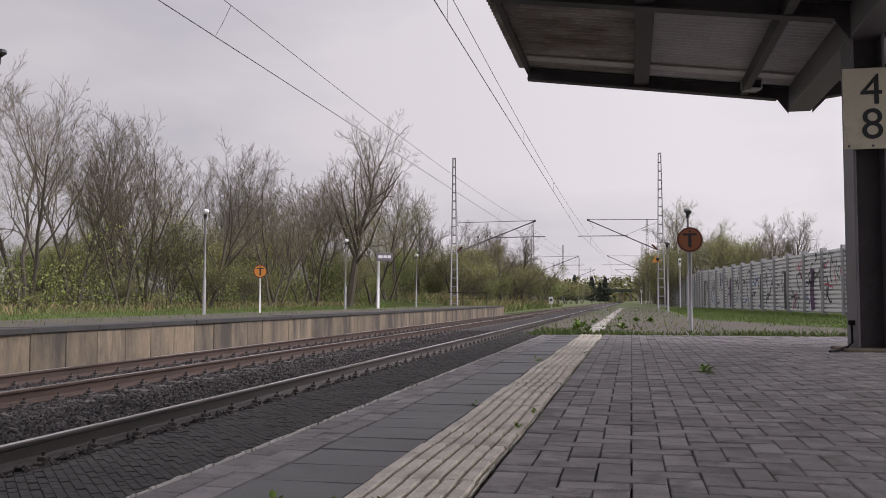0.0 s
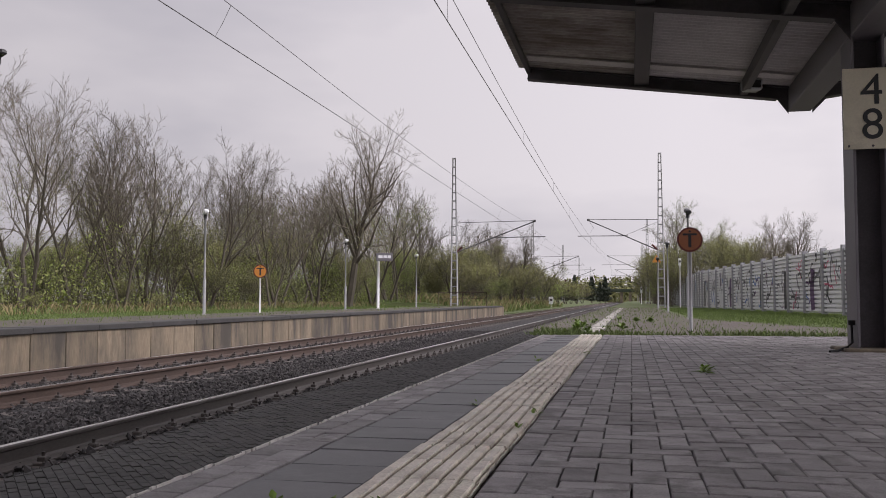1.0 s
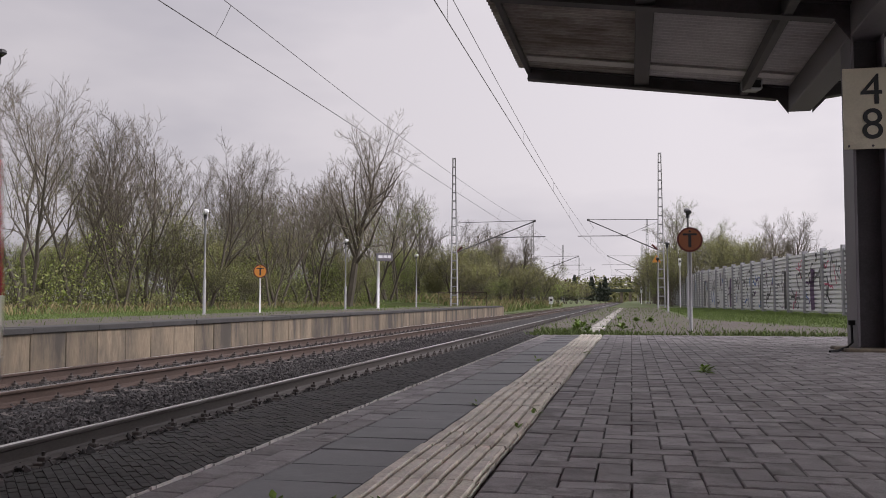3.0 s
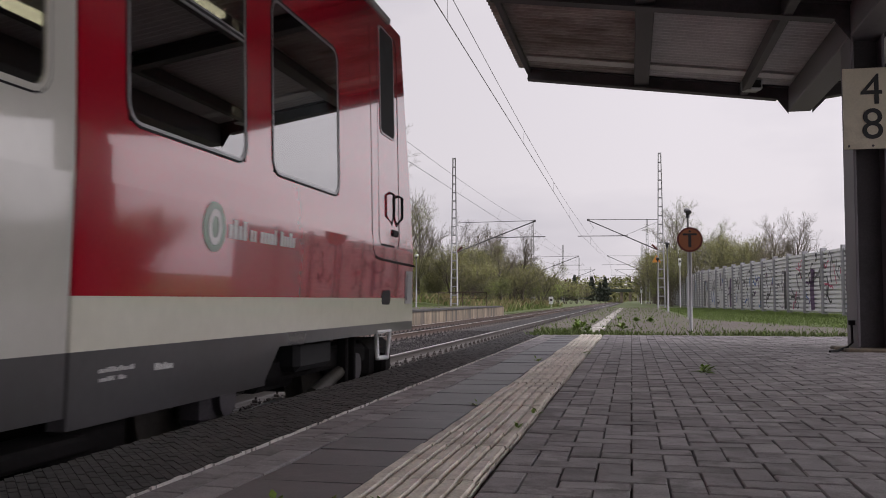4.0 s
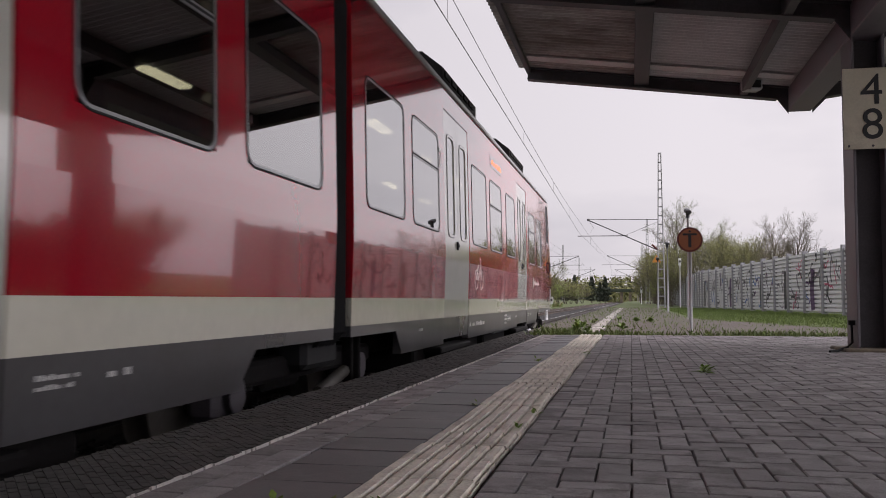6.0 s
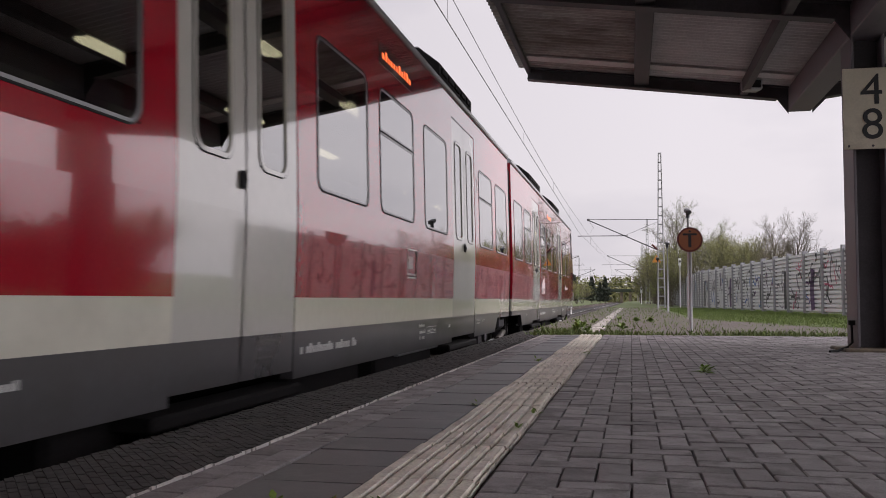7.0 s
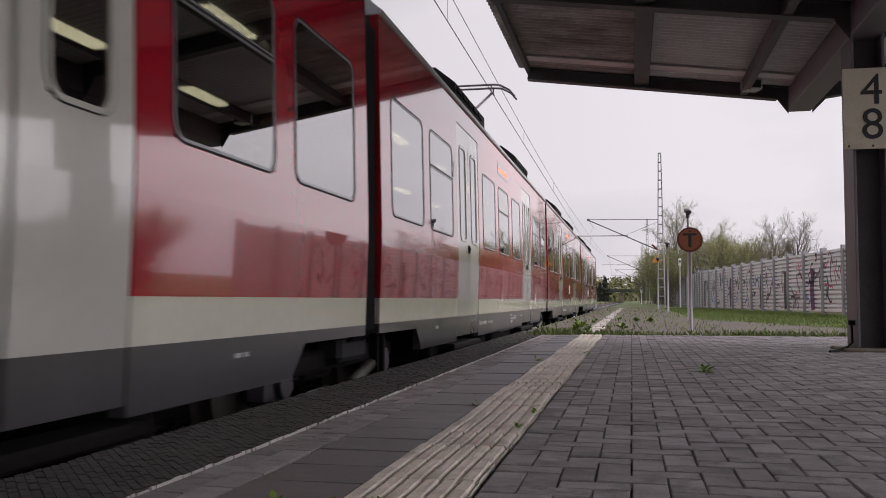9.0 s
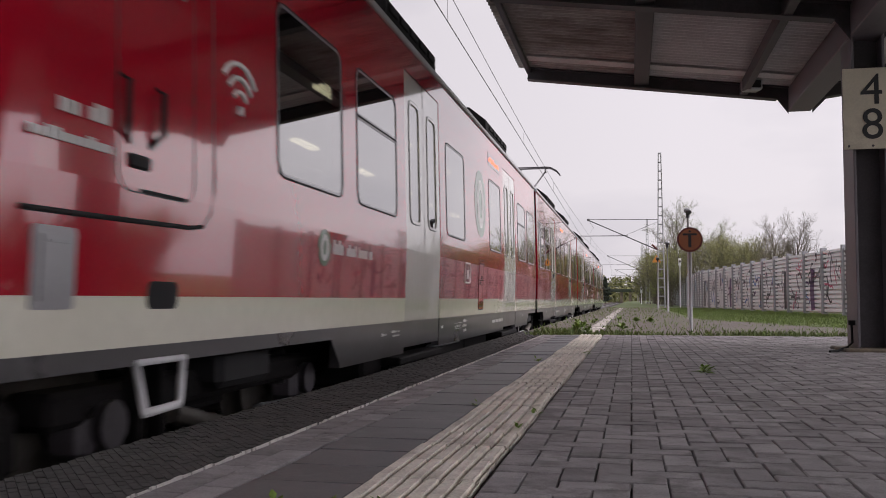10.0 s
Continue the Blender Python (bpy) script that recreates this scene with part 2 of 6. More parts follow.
def finish(bm, name, mats, smooth=False):
    me = bpy.data.meshes.new(name)
    bm.normal_update()
    bm.to_mesh(me)
    bm.free()
    for m in mats if isinstance(mats, (list, tuple)) else [mats]:
        me.materials.append(m)
    if smooth:
        me.shade_smooth()
    return me


def part(name, bm, mats, parent=None, label="", smooth=False, at=None):
    """Links a bmesh as one mesh object under a thing or a part."""
    ob = new(name, finish(bm, name, mats, smooth) if isinstance(bm, bmesh.types.BMesh) else bm)
    ob.parent = parent
    if at is not None:
        ob.matrix_basis = at
    return tagged(ob, label)


def box(bm, x0, x1, y0, y1, z0, z1, mi=0, bevel=0.0):
    """Adds a box, bevelled where asked."""
    v = [bm.verts.new((x, y, z)) for x in (x0, x1) for y in (y0, y1) for z in (z0, z1)]
    fs = [bm.faces.new([v[i] for i in q]) for q in ((0, 1, 3, 2), (4, 6, 7, 5), (0, 4, 5, 1), (2, 3, 7, 6), (0, 2, 6, 4), (1, 5, 7, 3))]
    for f in fs:
        f.material_index = mi
    if bevel:
        es = list({e for f in fs for e in f.edges})
        r = bmesh.ops.bevel(bm, geom=es, offset=bevel, segments=1, affect="EDGES", profile=0.5)
        for f in r["faces"]:
            f.material_index = mi
    return v


def boxes(*rows, bevel=0.0):
    bm = bmesh.new()
    for r in rows:
        box(bm, *r, bevel=bevel)
    return bm


def tube(bm, points, radius, sides=6, mi=0, cap=True):
    """A round bar through points; radius may be one number or one for each point."""
    pts = [Vector(p) for p in points]
    rs = radius if isinstance(radius, (list, tuple)) else [radius] * len(pts)
    rings = []
    for i, p in enumerate(pts):
        d = (pts[min(i + 1, len(pts) - 1)] - pts[max(i - 1, 0)]).normalized()
        a = d.cross(Vector((0, 0, 1)) if abs(d.z) < 0.9 else Vector((1, 0, 0))).normalized()
        b = d.cross(a)
        rings.append([bm.verts.new(p + (a * math.cos(k * math.tau / sides) + b * math.sin(k * math.tau / sides)) * rs[i]) for k in range(sides)])
    for r, s in zip(rings, rings[1:]):
        for k in range(sides):
            f = bm.faces.new((r[k], s[k], s[(k + 1) % sides], r[(k + 1) % sides]))
            f.material_index = mi
            f.smooth = True
    if cap:
        for r in (rings[0][::-1], rings[-1]):
            try:
                bm.faces.new(r).material_index = mi
            except ValueError:
                pass
    return rings


def tubes(*rows, sides=6):
    bm = bmesh.new()
    for pts, r in rows:
        tube(bm, pts, r, sides)
    return bm


def extrude_profile(bm, profile, y0, y1, mi=0, closed=True, caps=True):
    """Pulls an x-z outline along y."""
    a = [bm.verts.new((x, y0, z)) for x, z in profile]
    b = [bm.verts.new((x, y1, z)) for x, z in profile]
    n = len(profile)
    for i in range(n if closed else n - 1):
        f = bm.faces.new((a[i], a[(i + 1) % n], b[(i + 1) % n], b[i]))
        f.material_index = mi
    if closed and caps:
        bm.faces.new(a[::-1]).material_index = mi
        bm.faces.new(b).material_index = mi
    return a, b


def rounded(w, h, r, n=4):
    """Corner-rounded outline of a w x h plate round its middle."""
    out = []
    for cx, cy, a0 in ((w / 2 - r, h / 2 - r, 0), (-w / 2 + r, h / 2 - r, 90), (-w / 2 + r, -h / 2 + r, 180), (w / 2 - r, -h / 2 + r, 270)):
        for k in range(n + 1):
            a = radians(a0 + 90 * k / n)
            out.append((cx + r * math.cos(a), cy + r * math.sin(a)))
    return out


def plate(bm, outline, x0, x1, y=0.0, z=0.0, mi=0):
    """A plate whose outline lies in the y-z plane, from x0 to x1."""
    a = [bm.verts.new((x0, y + p, z + q)) for p, q in outline]
    b = [bm.verts.new((x1, y + p, z + q)) for p, q in outline]
    n = len(outline)
    for i in range(n):
        bm.faces.new((a[i], a[(i + 1) % n], b[(i + 1) % n], b[i])).material_index = mi
    bm.faces.new(a[::-1]).material_index = mi
    bm.faces.new(b).material_index = mi


def ring_plate(bm, outer, inner, x0, x1, y=0.0, z=0.0, mi=0):
    """A frame between two outlines of the same count, in the y-z plane."""
    n = len(outer)
    v = [[bm.verts.new((x, y + p, z + q)) for p, q in o] for o in (outer, inner) for x in (x0, x1)]
    for i in range(n):
        j = (i + 1) % n
        for a, b in ((0, 1), (1, 3), (3, 2), (2, 0)):
            bm.faces.new((v[a][i], v[a][j], v[b][j], v[b][i])).material_index = mi


def text_mesh(name, words, size, mat, at, parent=None):
    """Lettering as a flat mesh, from the built-in font."""
    cu = bpy.data.curves.new(name, "FONT")
    cu.body, cu.size, cu.extrude, cu.align_x, cu.align_y = words, size, 0.0015, "CENTER", "CENTER"
    tmp = bpy.data.objects.new(name, cu)
    scene.collection.objects.link(tmp)
    me = bpy.data.meshes.new_from_object(tmp.evaluated_get(bpy.context.evaluated_depsgraph_get()))
    bpy.data.objects.remove(tmp)
    bpy.data.curves.remove(cu)
    me.materials.clear()
    me.materials.append(mat)
    ob = new(name, me)
    ob.parent, ob.matrix_basis = parent, at
    return ob


# ---- the setting ----
RAIL = -0.485                      # top of rail, under the near platform's paving
NEAR, FAR = -3.43, -7.38           # centre lines of the two tracks
HALF = 0.7525                      # half the distance between rail heads
EDGE = -1.74                       # near platform's edge
FAR_EDGE = -9.15                   # far platform's edge
rng = random.Random(7)


def ground_height(x, y):
    """Ground: a trough for the tracks, level behind the platforms, a low bank further on."""
    if x < FAR_EDGE - 0.05:
        if y < 66:
            z = 0.02
        else:
            z = min(0.3, max(-0.55, (-(x + 10.5)) * 0.14 - 0.35))
        return z + 0.0
    if x > EDGE + 0.05:
        return -0.07
    return -1.0


def make_ground():
    xs = [-900, -300, -120, -60, -45, -34, -26, -20, -18, -16, -14.5, -13, -11.6, -10.4, FAR_EDGE - 0.2, FAR_EDGE - 0.1, EDGE + 0.1, EDGE + 0.2, 2, 5, 9, 14, 22, 40, 90, 300, 900]
    ys = [-300, -60, -20, 0, 20, 40, 60, 65.9, 66.2, 75, 90, 120, 180, 300, 600, 1800]
    bm = bmesh.new()
    vs = []
    for y in ys:
        row = []
        for x in xs:
            row.append(bm.verts.new((x, y, ground_height(x, y))))
        vs.append(row)
    k = xs.index(FAR_EDGE - 0.1)
    for a, b in zip(vs, vs[1:]):
        for i in range(len(xs) - 1):
            if i == k:
                lo = [bm.verts.new((v.co.x, v.co.y, -1.0)) for v in (a[i], a[i + 1], b[i + 1], b[i])]
                bm.faces.new(lo)
                bm.faces.new((a[i], lo[0], lo[3], b[i]))
                bm.faces.new((lo[1], a[i + 1], b[i + 1], lo[2]))
            else:
                bm.faces.new((a[i], a[i + 1], b[i + 1], b[i]))
    ob = new("ground", finish(bm, "ground", GRASS_SOIL))
    tagged(ob, "grassy ground with bare earth patches round the tracks", "ground", kind="structure")


def pebbles(name, count, area, size, mat, seed, label, category, z_at):
    """Loose stones, joined in one mesh: stretched and turned octahedra."""
    r = np.random.RandomState(seed)
    base = np.array([[1, 0, 0], [-1, 0, 0], [0, 1, 0], [0, -1, 0], [0, 0, 1], [0, 0, -1]], float)
    tri = np.array([[0, 2, 4], [2, 1, 4], [1, 3, 4], [3, 0, 4], [2, 0, 5], [1, 2, 5], [3, 1, 5], [0, 3, 5]])
    x0, x1, y0, y1 = area
    # nearer ground holds more of the stones
    ys = y0 + (y1 - y0) * r.rand(count) ** 1.6
    xs = x0 + (x1 - x0) * r.rand(count)
    pts = base[None] * (size * r.uniform(0.55, 1.25, (count, 1, 1))) * r.uniform(0.6, 1.2, (count, 6, 3))
    pts += r.normal(0, size * 0.16, (count, 6, 3))
    q = r.normal(size=(count, 3, 3))
    u = np.linalg.qr(q)[0]
    pts = np.einsum("nij,nkj->nki", u, pts)
    pts[:, :, 0] += xs[:, None]
    pts[:, :, 1] += ys[:, None]
    pts[:, :, 2] += (z_at(xs) + r.uniform(-0.2, 0.6, count) * size)[:, None]
    faces = (tri[None] + 6 * np.arange(count)[:, None, None]).reshape(-1, 3)
    me = bpy.data.meshes.new(name)
    me.from_pydata(pts.reshape(-1, 3).tolist(), [], faces.tolist())
    me.materials.append(mat)
    ob = new(name, me)
    tagged(ob, label, category, kind="stuff")


def make_tracks():
    bm = bmesh.new()
    bed = [(FAR_EDGE + 0.1, -0.78), (FAR - 1.5, -0.72), (FAR - 1.3, -0.665), (FAR + 1.3, -0.665), (-5.4, -0.72), (NEAR - 1.3, -0.665), (NEAR + 1.3, -0.665), (EDGE - 0.1, -0.75), (EDGE - 0.1, -1.0), (FAR_EDGE + 0.1, -1.0)]
    extrude_profile(bm, bed, -40, 900)
    tagged(new("ballast_bed", finish(bm, "ballast_bed", BALLAST_BED)), "dark grey crushed-stone bed under the two tracks", "ballast", kind="structure")
    level = lambda x: np.interp(x, [FAR_EDGE, FAR - 1.5, FAR - 1.3, -5.4, NEAR - 1.3, NEAR + 1.3, EDGE], [-0.78, -0.72, -0.665, -0.69, -0.665, -0.665, -0.75])
    pebbles("ballast_stones", 26000, (NEAR - HALF - 2.45, NEAR - HALF - 0.05, 2.5, 34), 0.034, BALLAST, 3, "dark grey sharp-edged ballast stones between the tracks", "ballast", level)
    pebbles("ballast_stones", 9000, (FAR - HALF - 0.9, FAR + HALF, 7, 42), 0.034, BALLAST, 4, "dark brownish ballast stones under the far track", "ballast", level)
    pebbles("ballast_stones", 4000, (NEAR - HALF, NEAR + HALF, 1, 18), 0.034, BALLAST, 5, "dark grey ballast stones inside the near track", "ballast", level)
    prof = [(-0.075, 0), (-0.075, 0.012), (-0.02, 0.03), (-0.009, 0.05), (-0.009, 0.125), (-0.034, 0.14), (-0.036, 0.16), (-0.028, 0.17), (0, 0.172)]
    prof = prof + [(-x, z) for x, z in prof[-2::-1]]
    n = len(prof)
    for track, mat, word in ((NEAR, RAIL_DARK, "dark greasy"), (FAR, RAIL_RUST, "rust-brown")):
        for side in (-1, 1):
            bm = bmesh.new()
            a, b = extrude_profile(bm, prof, -40, 900)
            bm.faces.ensure_lookup_table()
            for f in bm.faces:
                c = f.calc_center_median()
                if c.z > 0.168 and abs(c.y - 430) < 1:
                    f.material_index = 1
            ob = new("rail", finish(bm, "rail", [mat, RAIL_TOP]))
            ob.location = (track + side * HALF, 0, RAIL - 0.172)
            tagged(ob, f"{word} steel rail with a polished running head", "rail", kind="structure")
    # sleepers with their clips
    first = thing("sleeper", "weathered concrete sleeper lying in the ballast", "sleeper", pose(NEAR, 0.2, RAIL - 0.172), group="sleepers under the tracks")
    part("body", boxes((-1.3, 1.3, -0.13, 0.13, -0.16, -0.004), bevel=0.02), SLEEPER, first)
    clip = None
    for x in (-HALF, HALF):
        for s in (-1, 1):
            if clip is None:
                bm = boxes((-0.05, 0.05, -0.075, 0.075, -0.01, 0.02), bevel=0.006)
                box(bm, -0.035, 0.03, -0.03, 0.03, 0.015, 0.055, bevel=0.008)
                tube(bm, [(0, 0, 0.04), (0, 0, 0.085)], 0.014)
                clip = finish(bm, "rail_clip", RAIL_DARK)
            part("rail_clip", clip, None, first, at=pose(x + s * 0.1, 0, 0))
    for track in (NEAR, FAR):
        for i in range(100):
            y = 0.2 + 0.62 * i
            if not (track == NEAR and i == 0):
                copy_thing(first, pose(track, y + rng.uniform(-0.01, 0.01), RAIL - 0.172))


def clip_poly(poly, x0, x1):
    """Cuts an outline to x0 <= x <= x1."""
    for lim, s in ((x0, 1), (x1, -1)):
        out = []
        for i, p in enumerate(poly):
            q = poly[i - 1]
            pin, qin = (p[0] - lim) * s >= 0, (q[0] - lim) * s >= 0
            if pin != qin:
                t = (lim - q[0]) / (p[0] - q[0])
                out.append((lim, q[1] + t * (p[1] - q[1])))
            if pin:
                out.append(p)
        poly = out
        if len(poly) < 3:
            return []
    return poly


def area(poly):
    return 0.5 * sum(poly[i - 1][0] * p[1] - p[0] * poly[i - 1][1] for i, p in enumerate(poly))


class Pieces:
    """Paving stones: those of the near stretch as parts, the rest joined."""

    def __init__(self, name, mat, far_mat, parent, chamfer=0.004, thick=0.05):
        self.name, self.mat, self.far_mat, self.parent, self.chamfer, self.thick = name, mat, far_mat, parent, chamfer, thick
        self.v, self.f, self.shared = [], [], {}

    def mesh(self, poly, tilt, z):
        cx, cy = sum(p[0] for p in poly) / len(poly), sum(p[1] for p in poly) / len(poly)
        n, v = len(poly), []
        for inset, dz in ((self.chamfer, 0), (0, -self.chamfer * 0.8), (0, -self.thick)):
            for x, y in poly:
                dx, dy = x - cx, y - cy
                k = 1 - inset / max(math.hypot(dx, dy), 0.01) * 1.3
                v.append((dx * k, dy * k, z + dz + tilt[0] * dx + tilt[1] * dy))
        f = [tuple(range(n))] + [(r * n + (i + 1) % n, r * n + i, (r + 1) * n + i, (r + 1) * n + (i + 1) % n) for r in (0, 1) for i in range(n)]
        return cx, cy, v, f

    def add(self, poly, near, tilt=(0, 0), z=0.0):
        cx, cy, v, f = self.mesh(poly, tilt, z)
        if near:
            key = tuple(round(c, 3) for p in v for c in p)
            if key not in self.shared:
                me = bpy.data.meshes.new(self.name)
                me.from_pydata(v, [], f)
                me.materials.append(self.mat)
                self.shared[key] = me
            ob = new(self.name, self.shared[key])
            ob.parent, ob.location = self.parent, (cx, cy, 0)
        else:
            k = len(self.v)
            self.v += [(x + cx, y + cy, c) for x, y, c in v]
            self.f += [tuple(i + k for i in q) for q in f]

    def done(self):
        if self.v:
            me = bpy.data.meshes.new(self.name + "s")
            me.from_pydata(self.v, [], self.f)
            me.materials.append(self.far_mat)
            ob = new(self.name + "s", me)
            ob.parent = self.parent
            tagged(ob, kind="stuff")


PAVED_END = 13.25


def bare_edge(y):
    """How far the bare earth reaches towards the noise barrier."""
    return 1.75 + 4.2 * max(0.0, 1 - (y - 13.0) / 15.0)


TILTS = [(rng.uniform(-0.02, 0.02), rng.uniform(-0.012, 0.012)) for _ in range(5)]
LIFTS = [-0.002, -0.001, 0.0, 0.001]


def make_platform():
    bm = boxes((EDGE + 0.02, 9.0, -40, PAVED_END, -1.0, -0.016))
    floor = new("pavement", finish(bm, "pavement", JOINT))
    tagged(floor, "grey block paving of the near platform with dark soil joints", "pavement", kind="structure")
    # dark small pavers laid slantwise along the edge, too small to pick apart
    cob = Pieces("small_paver", COBBLE, COBBLE, floor, 0.0012, 0.02)
    c, s = math.cos(radians(40)), math.sin(radians(40))
    L, W = 0.05, 0.027
    for i in range(-360, 360):
        for j in range(-190, 190):
            u0, v0 = i * W, j * L + (i % 2) * L / 2
            q = [(u0 + a * (W - 0.002), v0 + b * (L - 0.002)) for a, b in ((0, 0), (1, 0), (1, 1), (0, 1))]
            q = [(EDGE + 0.25 + c * u - s * v, 7.2 + s * u + c * v) for u, v in q]
            if not (-3.2 < q[0][1] < PAVED_END + 1.5) or max(p[0] for p in q) < EDGE or min(p[0] for p in q) > -1.255:
                continue
            q = clip_poly(q, EDGE, -1.262)
            if len(q) >= 3 and area(q) > 0.0002:
                cob.add(q, False, rng.choice(TILTS), rng.choice(LIFTS) - 0.004)
    cob.done()
    # two courses of pavers
    pav = Pieces("paver", PAVER, PAVER_FAR, floor, 0.004, 0.045)
    for k in range(2):
        x0, y = -1.238 + 0.097 * k, -3.2 + 0.1 * k
        while y < PAVED_END:
            ln = 0.2
            pav.add([(x0, y), (x0 + 0.093, y), (x0 + 0.093, y + ln - 0.005), (x0, y + ln - 0.005)], 1 < y < 5, rng.choice(TILTS), rng.choice(LIFTS))
            y += ln
    # the broad paving: herringbone of 10 x 20 cm stones, square to the edge
    W = 0.0985
    for a in range(0, 80):
        for b in range(-40, 130):
            r = (a - b) % 4
            if r not in (0, 3) and not (r == 1 and a == 0):
                continue
            x0, y0 = -0.398 + a * W, 0.7 + b * W
            w, h = {0: (2 * W, W), 3: (W, 2 * W), 1: (W, W)}[r]
            if y0 + h > PAVED_END + 0.06:
                continue
            x0, y0 = x0 + rng.choice((-0.001, 0, 0.001)), y0 + rng.choice((-0.001, 0, 0.001))
            pav.add([(x0, y0), (x0 + w - 0.005, y0), (x0 + w - 0.005, y0 + h - 0.005), (x0, y0 + h - 0.005)], 1.9 < y0 < 5.0 and x0 < 1.0 + 0.1 * y0 - 0.2, rng.choice(TILTS), rng.choice(LIFTS))
    pav.done()
    # dark slabs
    slab_mesh = [finish(boxes((-0.158, 0.158, -0.132, 0.132, -0.05, 0), bevel=0.004), "slab", SLAB)]
    for i in range(-16, 45):
        tilt = rng.uniform(-0.5, 0.5)
        part("slab", slab_mesh[0], None, floor, at=pose(-0.882 + rng.uniform(-0.002, 0.002), 1.2 + 0.27 * i, rng.uniform(-0.004, 0.001), rng.uniform(-0.4, 0.4), tilt))
    # ribbed guidance plates
    rib = bmesh.new()
    pr = [(-0.152, -0.05), (-0.152, -0.004)]
    for k in range(6):
        a = -0.152 + k * 0.0507
        pr += [(a + 0.003, 0.0), (a + 0.034, 0.0), (a + 0.039, -0.012), (a + 0.046, -0.012)]
    pr += [(0.152, -0.004), (0.152, -0.05)]
    extrude_profile(rib, pr, -0.1495, 0.1495)
    rib_me = finish(rib, "guidance_plate", TACTILE)
    for i in range(-14, 41):
        part("guidance_plate", rib_me, None, floor, at=pose(-0.563 + 0.006 * math.sin(i * 0.9), 1.15 + 0.3 * i, 0.004 + rng.uniform(-0.0015, 0.0015), rng.uniform(-0.2, 0.2), rng.uniform(-0.4, 0.4), rng.uniform(-0.4, 0.4)))
    # thin worn white line beside the edge paving
    bm = bmesh.new()
    y = 1.2
    while y < PAVED_END + 1:
        ln = rng.uniform(0.015, 0.06)
        w = rng.uniform(0.001, 0.0045)
        o = rng.uniform(-0.004, 0.004)
        box(bm, -1.25 + o - w, -1.25 + o + w, y, y + ln, -0.02, 0.004 + rng.uniform(-0.002, 0.002))
        y += ln + (rng.uniform(0.0, 0.015) if rng.random() < 0.5 else 0) + 0.0005
    part("white_line", bm, WHITE_LINE, floor, "worn broken white line of mortar")
    # platform going on as gravel, with an old white edge strip
    bm = bmesh.new()
    box(bm, EDGE, 1.6, PAVED_END + 0.004, 64, -1.0, -0.03)
    # trodden bare earth that spreads into the grass beside it
    rim = [(1.6, PAVED_END + 0.02)] + [(bare_edge(y) + 0.25 * math.sin(y * 7.0) + 0.12 * math.sin(y * 17.0), y) for y in [PAVED_END + 0.02 + 0.35 * i for i in range(46)]] + [(1.6, 29.5)]
    lo = [bm.verts.new((x, y, -0.2)) for x, y in rim]
    hi = [bm.verts.new((x, y, -0.062)) for x, y in rim]
    bm.faces.new(hi)
    for i in range(len(rim)):
        j = (i + 1) % len(rim)
        bm.faces.new((lo[i], lo[j], hi[j], hi[i]))
    tagged(new("gravel_platform", finish(bm, "gravel_platform", GRAVEL)), "disused platform end of gravel and moss", "platform", kind="structure")
    old = new("old_edge_strip", finish(boxes((-0.76, -0.5, PAVED_END + 0.3, 58, -0.06, -0.024)), "old_edge_strip", JOINT))
    tagged(old, "broken whitish strip in the disused gravel platform", "pavement", kind="structure")
    y = PAVED_END + 0.5
    while y < 58:
        ln = rng.uniform(0.5, 0.9)
        wob = rng.uniform(-0.03, 0.03)
        part("strip_slab", boxes((-0.75 + wob, -0.52 + wob + rng.uniform(-0.05, 0.02), y, y + ln - 0.02, -0.05, -0.008 + rng.uniform(-0.008, 0.004)), bevel=0.006), OLD_STRIP, old)
        y += ln + (0.3 if rng.random() < 0.15 else 0)
    # edge wall
    part("edge_wall", boxes((EDGE, EDGE + 0.018, -40, 64, -1.0, -0.034)), CONCRETE, floor)


def make_far_platform():
    top = 0.075
    bm = boxes((-12.95, FAR_EDGE + 0.0, -20, 65.6, -0.9, top - 0.07))
    ob = new("far_platform", finish(bm, "far_platform", GRAVEL))
    tagged(ob, "opposite platform of gravel with a concrete front wall", "platform", kind="structure")
    panel = finish(boxes((0, 0.05, 0.008, 0.892, -0.9, top - 0.1), bevel=0.008), "panel", CONCRETE)
    y = 12.49 - 0.9 * 12
    while y < 65:
        part("panel", panel, None, ob, at=pose(FAR_EDGE + rng.uniform(0.0, 0.012), y, 0, 0, 0, 0))
        y += 0.9
    cop = finish(boxes((-0.5, 0.1, 0.004, 1.796, top - 0.1, top), bevel=0.012), "coping_stone", COPING)
    y = 12.49 - 0.9 * 12
    while y < 64.5:
        part("coping_stone", cop, None, ob, at=pose(FAR_EDGE + rng.uniform(-0.008, 0.008), y, rng.uniform(-0.006, 0.006)))
        y += 1.8
    part("surface", boxes((-12.95, FAR_EDGE - 0.49, -20, 65.6, top - 0.08, top - 0.006)), GRAVEL, ob)


# the long unseen stretch behind the camera is added to hold back light
CANOPY_END, CANOPY_START = 13.18, -38.0


def sheet_z(x):
    """Underside of the roof sheets: a shallow valley over the columns."""
    return 3.925 - 0.128 * (x + 1.58) if x < 2.3 else 3.43 + 0.128 * (x - 2.3)


